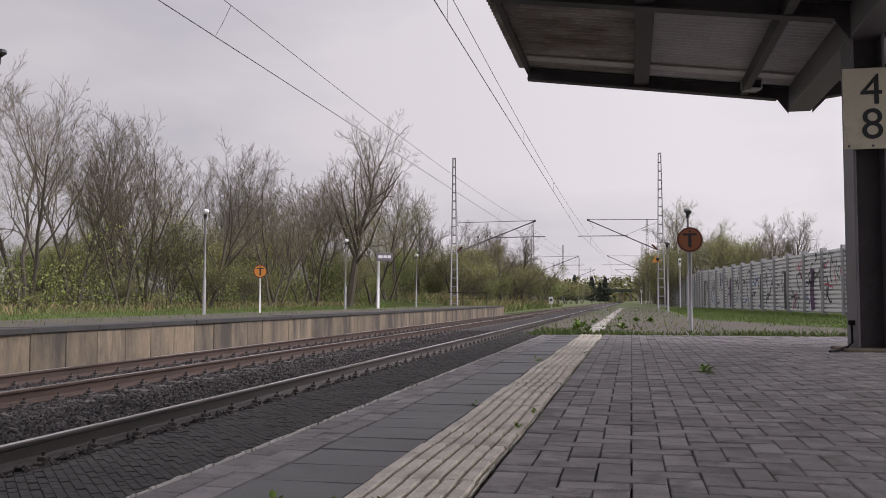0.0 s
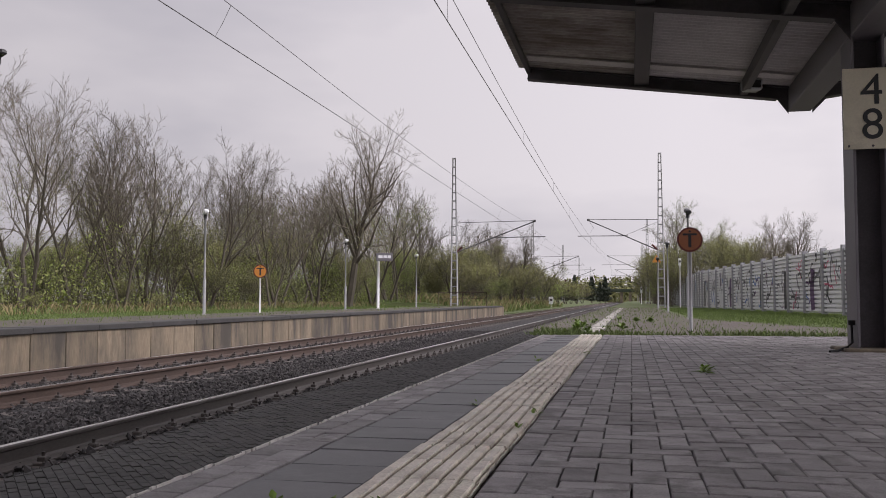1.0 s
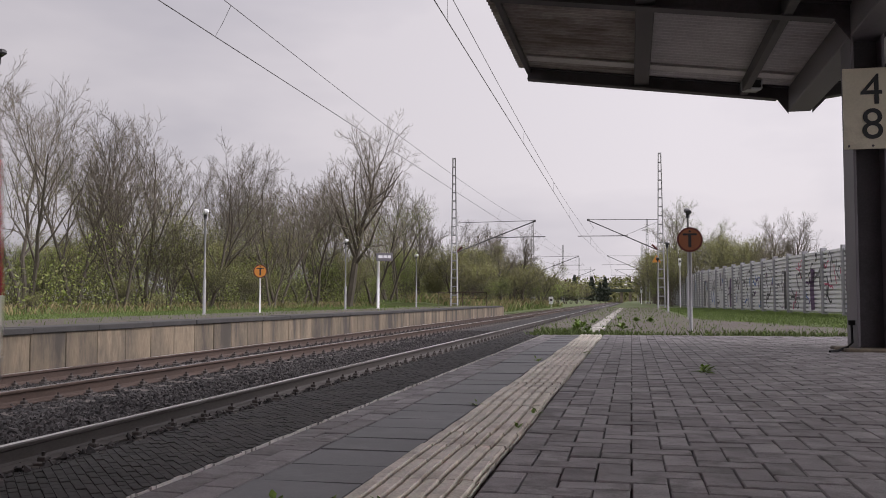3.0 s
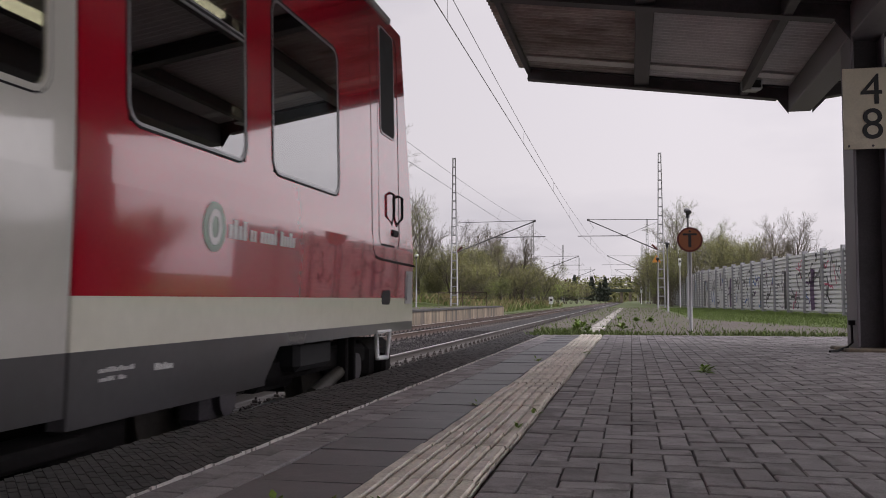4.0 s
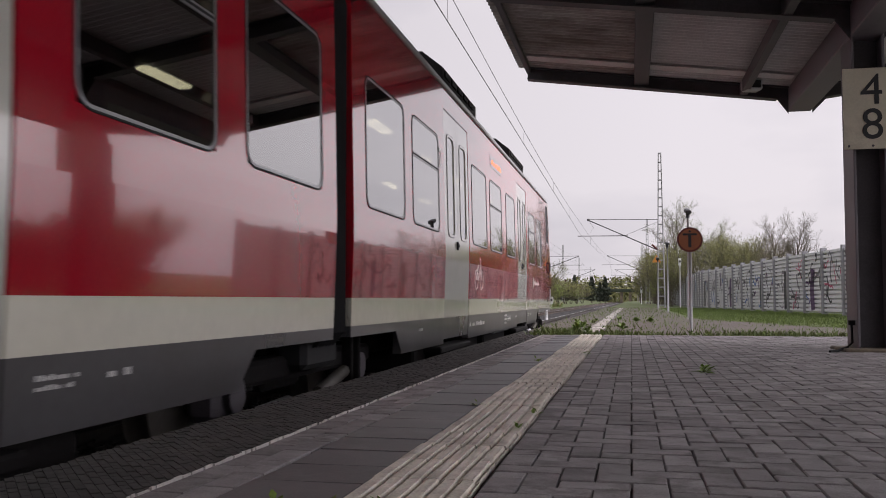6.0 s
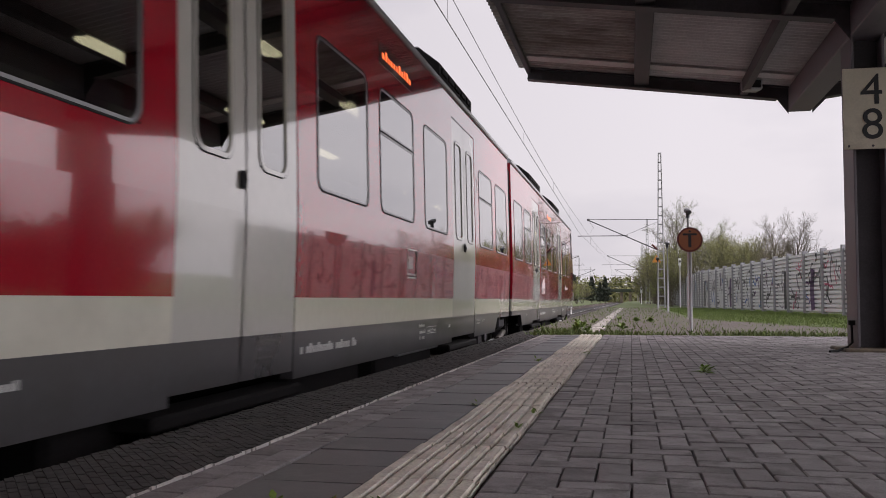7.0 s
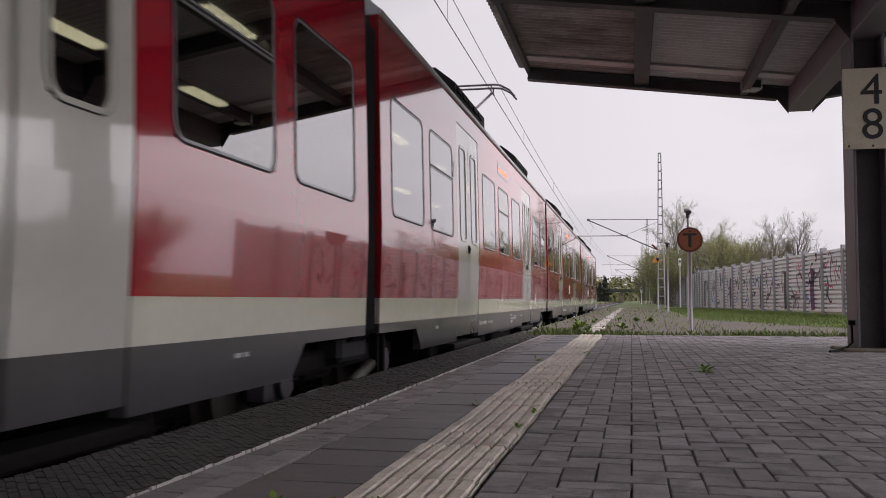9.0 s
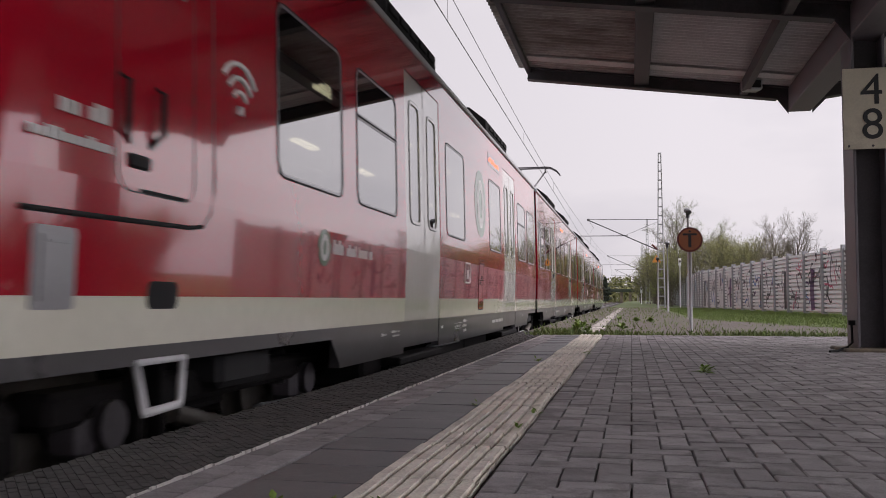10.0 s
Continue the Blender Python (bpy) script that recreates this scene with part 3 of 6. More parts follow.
def make_canopy():
    roof = thing("platform_canopy", "dark steel platform canopy with weathered corrugated roof sheets", "canopy", kind="structure")
    # corrugated sheets between the purlins; the waves run across the platform
    def sheet(name, xa, xb, mat, label, y0=CANOPY_START, y1=CANOPY_END - 0.02):
        bm = bmesh.new()
        pitch, step = 0.125, 6
        n = int((y1 - y0) / pitch * step)
        rows = []
        for dz in (0.0, 0.006):
            for x in (xa, xb):
                rows.append([bm.verts.new((x, y0 + i * pitch / step, sheet_z(x) + dz + 0.03 * math.sin(i * math.tau / step))) for i in range(n + 1)])
        for i in range(n):
            for a, b in ((0, 1), (3, 2), (1, 3), (2, 0)):
                bm.faces.new((rows[a][i], rows[b][i], rows[b][i + 1], rows[a][i + 1]))
        part(name, bm, mat, roof, label, smooth=False)
    sheet("roof_sheet", -1.585, 0.1, SHEET_OLD, "stained rusty corrugated sheet")
    sheet("roof_sheet", 0.1, 1.5, SHEET, "pale corrugated sheet")
    sheet("roof_sheet", 1.5, 2.28, SHEET, "pale corrugated sheet")
    sheet("roof_sheet", 2.32, 6.2, SHEET, "pale corrugated sheet")
    # purlins along the platform
    for xa, xb, d in ((-1.47, -1.4, 0.06), (0.07, 0.27, 0.12), (1.5, 1.6, 0.16), (3.2, 3.3, 0.12), (6.0, 6.1, 0.12)):
        z = min(sheet_z(xa), sheet_z(xb)) - 0.032
        part("purlin", boxes((xa, xb, CANOPY_START, CANOPY_END - 0.03, z - d, z), bevel=0.008), STEEL_DARK, roof)
    # cross beams: tapered, deeper towards the column line
    for y in (CANOPY_END - 0.1, 9.45, 1.5, -6.5, -14.5, -22.5, -30.5):
        for s, x_tip in ((-1, -1.45), (1, 6.1)):
            bm = bmesh.new()
            xr = 2.14 if s < 0 else 2.45
            za, zb = sheet_z(x_tip) - 0.03, sheet_z(xr) - 0.03
            prof = [(x_tip, za), (x_tip, za - 0.16), (xr - 0.2 * -s if s > 0 else xr - 0.15, zb - 0.15), (xr, zb - 0.36), (xr, zb)]
            extrude_profile(bm, prof, y - 0.008, y + 0.008)
            for top, bot in (((x_tip, za), (xr, zb)), ((x_tip, za - 0.16), (xr - 0.15 if s < 0 else xr + 0.15, zb - 0.15))):
                fl = [(top[0], top[1]), (bot[0], bot[1]), (bot[0], bot[1] - 0.016), (top[0], top[1] - 0.016)]
                extrude_profile(bm, fl, y - 0.08, y + 0.08)
            bmesh.ops.recalc_face_normals(bm, faces=bm.faces)
            part("cross_beam", bm, STEEL_DARK, roof)
    # pale flashing strip under the sheets at the canopy's end
    bm = bmesh.new()
    extrude_profile(bm, [(-1.38, sheet_z(-1.38) - 0.034), (2.1, sheet_z(2.1) - 0.034), (2.1, sheet_z(2.1) - 0.05), (-1.38, sheet_z(-1.38) - 0.05)], 12.3, 12.55)
    bmesh.ops.recalc_face_normals(bm, faces=bm.faces)
    part("flashing_strip", bm, SHEET, roof, "pale flashing strip")
    # main beam along the column line
    part("main_beam", boxes((2.14, 2.45, CANOPY_START, CANOPY_END, 3.1, 3.42), bevel=0.01), STEEL_GREY, roof, "grey box girder")
    # columns
    for y in (9.72, -6.5, -14.5, -22.5, -30.5):
        bm = bmesh.new()
        for xa, xb in ((2.15, 2.175), (2.435, 2.46)):
            box(bm, xa, xb, y - 0.22, y + 0.22, -0.02, 3.1, bevel=0.004)
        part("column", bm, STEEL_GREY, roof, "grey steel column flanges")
        # darker steel than the flanges paints in the shade of the recess
        part("column_web", boxes((2.175, 2.435, y - 0.03, y + 0.03, -0.02, 3.1)), STEEL_DARK, roof, "recessed column web, its shade put in as a darker steel")
        bm = boxes((2.0, 2.62, y - 0.36, y + 0.32, -0.04, 0.03), bevel=0.012)
        part("column_foot", bm, CONCRETE, roof, "dark concrete foot")


def make_wall():
    """The noise barrier: posts and ribbed boards along a bent line."""
    line = [(8.35, 27.0), (7.42, 34.4), (6.6, 40.9), (5.55, 52.4), (4.62, 62.0), (4.6, 76.0), (4.6, 110.0)]
    ob = thing("noise_wall", "pale ribbed metal noise barrier with graffiti", "noise wall", kind="structure")
    bm_cache = {}
    for (xa, ya), (xb, yb) in zip(line, line[1:]):
        ln = math.hypot(xb - xa, yb - ya)
        n = max(1, round(ln / 2.45))
        turn = math.degrees(math.atan2(yb - ya, xb - xa))
        for i in range(n):
            w = ln / n
            m = pose(xa + (xb - xa) * i / n, ya + (yb - ya) * i / n, 0.0, 0, 0, turn)
            key = round(w, 2)
            if key not in bm_cache:
                bm = bmesh.new()
                rows = 14
                h = 2.36 / rows
                outl = []
                for r in range(rows):
                    z = r * h
                    outl += [(-0.045, z + 0.004), (-0.045, z + 0.045), (0.05, z + 0.06), (0.05, z + h - 0.012), (-0.045, z + h - 0.002)]
                outl += [(-0.05, rows * h), (-0.05, 0)]
                a = [bm.verts.new((0.07, x, z)) for x, z in outl]
                b = [bm.verts.new((w - 0.07, x, z)) for x, z in outl]
                for q in range(len(outl)):
                    bm.faces.new((a[q], b[q], b[(q + 1) % len(outl)], a[(q + 1) % len(outl)]))
                bm.faces.new(a[::-1])
                bm.faces.new(b)
                bmesh.ops.recalc_face_normals(bm, faces=bm.faces)
                bm_cache[key] = (finish(bm, "panel", FENCE_ALU), finish(boxes((-0.07, 0.07, -0.09, 0.13, -0.1, 2.46), bevel=0.01), "post", POST_GREY))
            part("panel", bm_cache[key][0], None, ob, at=m)
            part("post", bm_cache[key][1], None, ob, at=m)
    return ob


make_ground()
make_tracks()
make_far_platform()
make_canopy()
noise_wall = make_wall()
# ---- the train: one electric multiple unit of four cars on shared bogies ----
HW = 1.42                           # half the body's width
CAR, END_CAR = 15.27, 17.13         # from gap to gap, and from gap to the nose's corner


def tumble(bm):
    """Leans the sides in above the window sills and tucks them in below the belt."""
    for v in bm.verts:
        v.co.x -= math.copysign(max(0.0, v.co.z - 1.6) * 0.022 + max(0.0, 1.45 - v.co.z) * 0.03, v.co.x)
    return bm


def wall_cells(bm, s, y0, y1, z_cuts, holes):
    """One side wall with its openings; s is the side, the bands choose the paint."""
    ys = sorted({y0, y1, *[h[0] for h in holes], *[h[1] for h in holes]})
    zs = sorted({*z_cuts, *[h[2] for h in holes], *[h[3] for h in holes]})
    vs = {}

    def vert(y, z, x):
        k = (y, z, x)
        if k not in vs:
            vs[k] = bm.verts.new((s * x, y, z))
        return vs[k]

    def solid(ya, yb, za, zb):
        ym, zm = (ya + yb) / 2, (za + zb) / 2
        return y0 < ym < y1 and zs[0] < zm < zs[-1] and not any(h[0] < ym < h[1] and h[2] < zm < h[3] for h in holes)

    for i in range(len(ys) - 1):
        for j in range(len(zs) - 1):
            ya, yb, za, zb = ys[i], ys[i + 1], zs[j], zs[j + 1]
            if not solid(ya, yb, za, zb):
                continue
            zm = (za + zb) / 2
            mi = 2 if zm < 0.79 else 1 if zm < 1.0 else 0
            q = [vert(ya, za, HW), vert(yb, za, HW), vert(yb, zb, HW), vert(ya, zb, HW)]
            bm.faces.new(q if s > 0 else q[::-1]).material_index = mi
            q = [vert(ya, za, HW - 0.08), vert(yb, za, HW - 0.08), vert(yb, zb, HW - 0.08), vert(ya, zb, HW - 0.08)]
            bm.faces.new(q[::-1] if s > 0 else q).material_index = 3
            # reveals
            for (ea, eb), (na, nb, nc, nd) in (
                    (((ya, za), (ya, zb)), (ys[i - 1] if i else y0 - 1, ya, za, zb)), (((yb, za), (yb, zb)), (yb, ys[i + 2] if i + 2 < len(ys) else y1 + 1, za, zb)),
                    (((ya, za), (yb, za)), (ya, yb, zs[j - 1] if j else zs[0] - 1, za)), (((ya, zb), (yb, zb)), (ya, yb, zb, zs[j + 2] if j + 2 < len(zs) else zs[-1] + 1))):
                if not solid(na, nb, nc, nd):
                    bm.faces.new((vert(*ea, HW), vert(*eb, HW), vert(*eb, HW - 0.08), vert(*ea, HW - 0.08))).material_index = mi


def train_window(car, s, ya, yb, za, zb, hopper):
    w, h, yc, zc = yb - ya, zb - za, (ya + yb) / 2, (za + zb) / 2
    bm = bmesh.new()
    ring_plate(bm, rounded(w + 0.012, h + 0.012, 0.1), rounded(w - 0.02, h - 0.02, 0.086), s * (HW - 0.03), s * (HW + 0.003), yc, zc)
    win = part("window", tumble(bm), ALU_FRAME, car, "grey-framed tinted train window")
    bm = bmesh.new()
    ring_plate(bm, rounded(w + 0.034, h + 0.034, 0.11), rounded(w + 0.012, h + 0.012, 0.1), s * (HW - 0.03), s * (HW + 0.0045), yc, zc)
    part("seal", tumble(bm), RUBBER, win, "black rubber seal")
    bm = bmesh.new()
    plate(bm, rounded(w - 0.02, h - 0.02, 0.086), s * (HW - 0.008), s * (HW - 0.001), yc, zc)
    bmesh.ops.recalc_face_normals(bm, faces=bm.faces)
    pane = part("pane", tumble(bm), PANE, win)
    pane.visible_shadow = False
    if hopper:
        bm = boxes((min(s * (HW - 0.02), s * (HW + 0.004)), max(s * (HW - 0.02), s * (HW + 0.004)), ya + 0.02, yb - 0.02, 2.365, 2.405))
        box(bm, min(s * (HW - 0.02), s * (HW + 0.006)), max(s * (HW - 0.02), s * (HW + 0.006)), ya + 0.02, yb - 0.02, 2.378, 2.392, mi=1)
        part("transom", tumble(bm), [ALU_FRAME, RUBBER], win)


def train_door(car, s, ya, yb):
    mid = (ya + yb) / 2
    for k, (a, b) in enumerate(((ya + 0.012, mid - 0.012), (mid + 0.012, yb - 0.012))):
        w = b - a
        yc = (a + b) / 2
        bm = bmesh.new()
        hole = (yc - w * 0.27, yc + w * 0.27, 1.72, 2.86)
        ys, zs = [a, hole[0], hole[1], b], [0.55, 0.79, 1.45, hole[2], hole[3], 3.12]
        vs = {(x, y, z): bm.verts.new((s * x, y, z)) for x in (HW - 0.03, HW - 0.004) for y in ys for z in zs}
        for i in range(3):
            for j in range(5):
                if i == 1 and j == 3:
                    continue
                for x in (HW - 0.03, HW - 0.004):
                    q = [vs[x, ys[i], zs[j]], vs[x, ys[i + 1], zs[j]], vs[x, ys[i + 1], zs[j + 1]], vs[x, ys[i], zs[j + 1]]]
                    bm.faces.new(q).material_index = 1 if j == 0 else 0
        bmesh.ops.recalc_face_normals(bm, faces=bm.faces)
        leaf = part("door_leaf", tumble(bm), [TRAIN_DOOR, TRAIN_GREY], car, "light grey sliding door leaf with dark grey foot")
        bm = bmesh.new()
        ww, hh = w * 0.54, 1.14
        ring_plate(bm, rounded(ww + 0.03, hh + 0.03, 0.1), rounded(ww - 0.02, hh - 0.02, 0.08), s * (HW - 0.02), s * (HW + 0.003), yc, 2.29)
        part("window_frame", tumble(bm), TRAIN_DOOR, leaf)
        bm = bmesh.new()
        ring_plate(bm, rounded(ww + 0.044, hh + 0.044, 0.107), rounded(ww + 0.03, hh + 0.03, 0.1), s * (HW - 0.02), s * (HW + 0.001), yc, 2.29)
        part("window_seal", tumble(bm), RUBBER, leaf, "thin black seal")
        bm = bmesh.new()
        plate(bm, rounded(ww - 0.02, hh - 0.02, 0.08), s * (HW - 0.016), s * (HW - 0.008), yc, 2.29)
        bmesh.ops.recalc_face_normals(bm, faces=bm.faces)
        pane = part("pane", tumble(bm), PANE, leaf)
        pane.visible_shadow = False
        if k == 0 and s > 0:
            bm = bmesh.new()
            plate(bm, rounded(0.06, 0.1, 0.029), HW - 0.005, HW + 0.014, b - 0.05, 1.62)
            tube(bm, [(HW + 0.01, b - 0.05, 1.59), (HW + 0.022, b - 0.05, 1.62), (HW + 0.01, b - 0.05, 1.65)], 0.008)
            part("handle", tumble(bm), RUBBER, leaf, "black round opening button")
    x0, x1 = sorted((s * (HW - 0.05), s * (HW - 0.012)))
    part("door_seal", tumble(boxes((x0, x1, mid - 0.012, mid + 0.012, 0.55, 3.12))), RUBBER, car)
    x0, x1 = sorted((s * (HW - 0.25), s * (HW - 0.02)))
    part("door_step", boxes((x0, x1, ya - 0.15, yb + 0.15, 0.4, 0.47), bevel=0.015), UNDER, car, "worn dark folding step under the door")


def wheelset(car, y):
    bm = bmesh.new()
    for s in (-1, 1):
        tube(bm, [(s * 0.685, 0, 0), (s * 0.7, 0, 0), (s * 0.83, 0, 0)], [0.45, 0.43, 0.425], 28)
        tube(bm, [(s * 0.84, 0, 0), (s * 0.86, 0, 0)], [0.3, 0.12], 20)
        for k in range(4):
            a = k * math.tau / 4
            tube(bm, [(s * 0.825, 0.34 * math.cos(a), 0.34 * math.sin(a)), (s * 0.84, 0.34 * math.cos(a), 0.34 * math.sin(a))], 0.03)
    tube(bm, [(-0.9, 0, 0), (0.9, 0, 0)], 0.09, 12)
    ob = part("wheelset", bm, WHEEL, car, "oily steel wheel pair with its axle")
    ob.location = (0, y, 0.43)
    WHEELS.append((ob, y))


def bogie(car, yc, wheelbase=2.5):
    bm = boxes((-1.12, -0.9, yc - 1.65, yc + 1.65, 0.44, 0.6), (0.9, 1.12, yc - 1.65, yc + 1.65, 0.44, 0.6), (-0.95, 0.95, yc - 0.35, yc + 0.35, 0.35, 0.72), bevel=0.03)
    b = part("bogie_frame", bm, UNDER, car, "black sooty bogie frame")
    for s in (-1, 1):
        for k in (-1, 1):
            y = yc + k * wheelbase / 2
            bm = boxes((min(s * 0.92, s * 1.12), max(s * 0.92, s * 1.12), y - 0.17, y + 0.17, 0.28, 0.56), bevel=0.04)
            tube(bm, [(s * 1.08, y, 0.43), (s * 1.17, y, 0.43)], 0.11, 12)
            part("axle_box", bm, STEEL_DARK, b)
            bm = bmesh.new()
            for j in range(5):
                tube(bm, [(s * 1.02, y - k * 0.34, 0.42 + j * 0.05), (s * 1.02, y - k * 0.34, 0.45 + j * 0.05)], 0.09 - 0.015 * (j % 2), 10)
            part("spring", bm, UNDER, b)
        part("damper", tubes(([(s * 1.15, yc - 0.95, 0.28), (s * 1.15, yc - 0.4, 0.3)], 0.045), sides=8), GALV, b, "pale metal damper")
        part("damper", tubes(([(s * 1.15, yc + 0.2, 0.3), (s * 1.17, yc + 0.75, 0.42)], 0.05), sides=8), WHEEL, b, "oily metal damper")
        bm = boxes((min(s * 1.02, s * 1.25), max(s * 1.02, s * 1.25), yc - 0.35, yc + 0.35, 0.5, 0.72), bevel=0.04)
        part("air_spring", bm, RUBBER, b)
        for dy in (0.85, 1.05):
            part("bracket", boxes((min(s * 1.12, s * 1.2), max(s * 1.12, s * 1.2), yc + dy, yc + dy + 0.06, 0.28, 0.7), bevel=0.01), UNDER, b)
    for k in (-1, 1):
        wheelset(car, yc + k * wheelbase / 2)


def display_bars(panel, side, ya, yb):
    """Glowing figures of a destination display, as short bars."""
    rnd = random.Random(6)
    x0, x1 = sorted((side * (HW - 0.02), side * (HW + 0.0055)))
    y = ya
    while y < yb:
        ln = rnd.uniform(0.03, 0.06)
        part("lit_figure", tumble(boxes((x0, x1, y, y + ln, 3.02, 3.1 if rnd.random() < 0.6 else 3.07))), DISPLAY, panel, "lit orange display figure")
        y += ln + 0.05


def lettering(car, side, y, z, count, height, rnd, width=(0.028, 0.05), gap=0.018):
    """A line of unreadable lettering: one small bar for each character."""
    x0, x1 = sorted((side * (HW - 0.004), side * (HW + 0.0035)))
    for k in range(count):
        ln = rnd.uniform(*width)
        if rnd.random() < 0.85:
            part("inscription_bar", tumble(boxes((x0, x1, y, y + ln, z, z + height * rnd.choice((0.72, 0.72, 1.0))))), MARKING, car)
        y += ln + gap


MID_OPENINGS = [(0.55, 1.76, 0), (2.1, 3.28, 1), (5.5, 6.66, 0), (7.04, 8.2, 1), (8.68, 9.8, 0), (12.02, 13.18, 1), (13.56, 14.76, 0)]
DOORS = [(3.6, 5.13), (10.15, 11.68)]
WIN_Z = (1.72, 2.75)
WHEELS = []


def train_car(label, length, nose, openings, details):
    """A car along +y from its rear gap at 0; a nose car ends in a cab."""
    car = thing("train_car", label, "train car", group="cars of the train")
    y0, y1 = 0.2, (length - 1.55 if nose else length - 0.2)
    holes = [(a, b, *WIN_Z) for a, b, _ in openings] + [(a, b, 0.5, 3.13) for a, b in DOORS]
    if nose:
        y_bog = length - 2.35
        holes.append((y_bog - 1.25, y1 + 0.01, 0.5, 0.71))
    holes += [(0.0, 1.72, 0.5, 0.71)]
    if not nose:
        holes += [(length - 1.72, length, 0.5, 0.71)]
    bm = bmesh.new()
    for s in (-1, 1):
        wall_cells(bm, s, y0, y1, (0.53, 0.79, 1.0, 1.45, 1.6, 3.38), holes)
    # slanted ends of the skirts at the bogies
    corner = [(1.72, 1)] + ([(length - 2.35 - 1.25, -1)] if nose else [(length - 1.72, -1)])
    for yc, d in corner:
        for s in (-1, 1):
            q = [bm.verts.new((s * HW, yc + 0.0, 0.53)), bm.verts.new((s * HW, yc - d * 0.2, 0.71)), bm.verts.new((s * HW, yc, 0.71))]
            bm.faces.new(q).material_index = 2
    # end walls
    for y in ([y0] if nose else [y0, y1]):
        for xa, xb, za, zb in ((-HW, -0.7, 0.71, 3.38), (0.7, HW, 0.71, 3.38), (-0.7, 0.7, 3.0, 3.38)):
            q = [bm.verts.new(p) for p in ((xa, y, za), (xb, y, za), (xb, y, zb), (xa, y, zb))]
            bm.faces.new(q).material_index = 4
    body = part("body", tumble(bm), [TRAIN_RED, TRAIN_CREAM, TRAIN_GREY, INTERIOR, RUBBER], car, "glossy red body side with cream band and grey skirt")
    # roof
    bm = bmesh.new()
    sec = [(1.395, 3.37), (1.405, 3.385), (1.405, 3.42), (1.385, 3.43), (1.24, 3.56), (1.0, 3.7), (0.6, 3.82), (0.0, 3.86)]
    sec = [(-x, z) for x, z in sec] + [(x, z) for x, z in sec[-2::-1]]
    extrude_profile(bm, sec, y0, y1 if not nose else length - 0.95, 0)
    bmesh.ops.recalc_face_normals(bm, faces=bm.faces)
    part("roof", bm, ROOF, car, "grey arched roof with a gutter edge")
    # inside
    part("floor", boxes((-1.33, 1.33, y0, y1, 0.72, 0.8)), INTERIOR, car)
    part("ceiling", boxes((-1.33, 1.33, y0, y1, 2.98, 3.02)), INTERIOR, car)
    y = 0.7
    while y < y1 - 1.4:
        for x in (-0.62, 0.62):
            part("lamp_strip", boxes((x - 0.07, x + 0.07, y, y + 0.75, 2.94, 2.975), bevel=0.01), LAMP_STRIP, car, "warm lit ceiling lamp strip")
        y += 2.6
    seat = None
    for a, b, _ in openings:
        for yy, d in ((a + 0.02, 1), (b - 0.02, -1)):
            for x in (-0.85, 0.85):
                if seat is None:
                    bm = boxes((-0.42, 0.42, 0.0, 0.42, 1.12, 1.24), (-0.42, -0.03, -0.06, 0.04, 1.2, 1.92), (0.03, 0.42, -0.06, 0.04, 1.2, 1.92), (-0.1, 0.1, 0.1, 0.3, 0.8, 1.12), bevel=0.03)
                    seat = finish(bm, "seat", SEAT_BLUE)
                part("seat", seat, None, car, at=pose(x, yy, 0, 0, 0, 0 if d > 0 else 180))
    for s in (-1, 1):
        for a, b, hop in openings:
            train_window(car, s, a, b, *WIN_Z, hop)
        for a, b in DOORS:
            train_door(car, s, a, b)
    # underframe gear
    for x1, ya, yb, za, zb in ((1.2, 3.0, 3.55, 0.22, 0.6), (1.15, 5.35, 7.3, 0.2, 0.62), (1.2, 7.6, 9.9, 0.25, 0.62), (1.1, 1.9, length - 3.7, 0.5, 0.72), (1.22, 11.8, 12.4, 0.25, 0.6)):
        part("underframe_box", boxes((-x1, x1, ya, yb, za, zb), bevel=0.03), UNDER, car, "black equipment box under the floor")
    for x, ya, yb, z in ((1.24, 2.2, 3.4, 0.5), (1.24, 8.2, 10.0, 0.47), (-1.24, 8.2, 10.0, 0.47)):
        part("pipe", tubes(([(x, ya, z), (x, yb, z)], 0.025)), GALV, car)
    # roof gear
    for a, b in ((4.0, 6.3), (9.9, 12.0)):
        bm = bmesh.new()
        out = [(-1.3, 3.5), (-1.3, 3.7), (-1.05, 3.9), (1.05, 3.9), (1.3, 3.7), (1.3, 3.5)]
        extrude_profile(bm, out, a, b)
        for k in range(int((b - a) / 0.4)):
            for s in (-1, 1):
                box(bm, min(s * 1.28, s * 1.32), max(s * 1.28, s * 1.32), a + 0.1 + k * 0.4, a + 0.4 + k * 0.4, 3.6, 3.68, bevel=0.008)
        bmesh.ops.recalc_face_normals(bm, faces=bm.faces)
        part("roof_unit", bm, UNDER, car, "dark roof equipment box")
    rnd = random.Random(details)
    # markings on the platform side and the far side
    side = -1 if details == 4 else 1
    for y, z, count, h in ((2.4, 0.68, 6, 0.035), (5.24, 0.645, 22, 0.06), (8.48, 0.715, 8, 0.035), (8.5, 0.655, 9, 0.035), (8.5, 0.595, 8, 0.04), (8.86, 0.66, 14, 0.03), (11.85, 0.7, 10, 0.02), (11.85, 0.665, 8, 0.018), (12.3, 0.68, 6, 0.03)):
        lettering(car, side, y, z, count, h, rnd, *((0.032, 0.042), 0.016) if count == 22 else ((0.014, 0.024), 0.01))
    for z in (0.645, 0.71):
        side_line(car, "marking_line", side, [(8.83, z), (9.27, z)], 0.004)
    part("white_plate", tumble(boxes((*sorted((side * (HW - 0.01), side * (HW + 0.003))), 9.94, 10.03, 0.675, 0.705))), WHITE_PAINT, car, "small white plate")
    box_y = 7.04
    if details == 4:
        return car
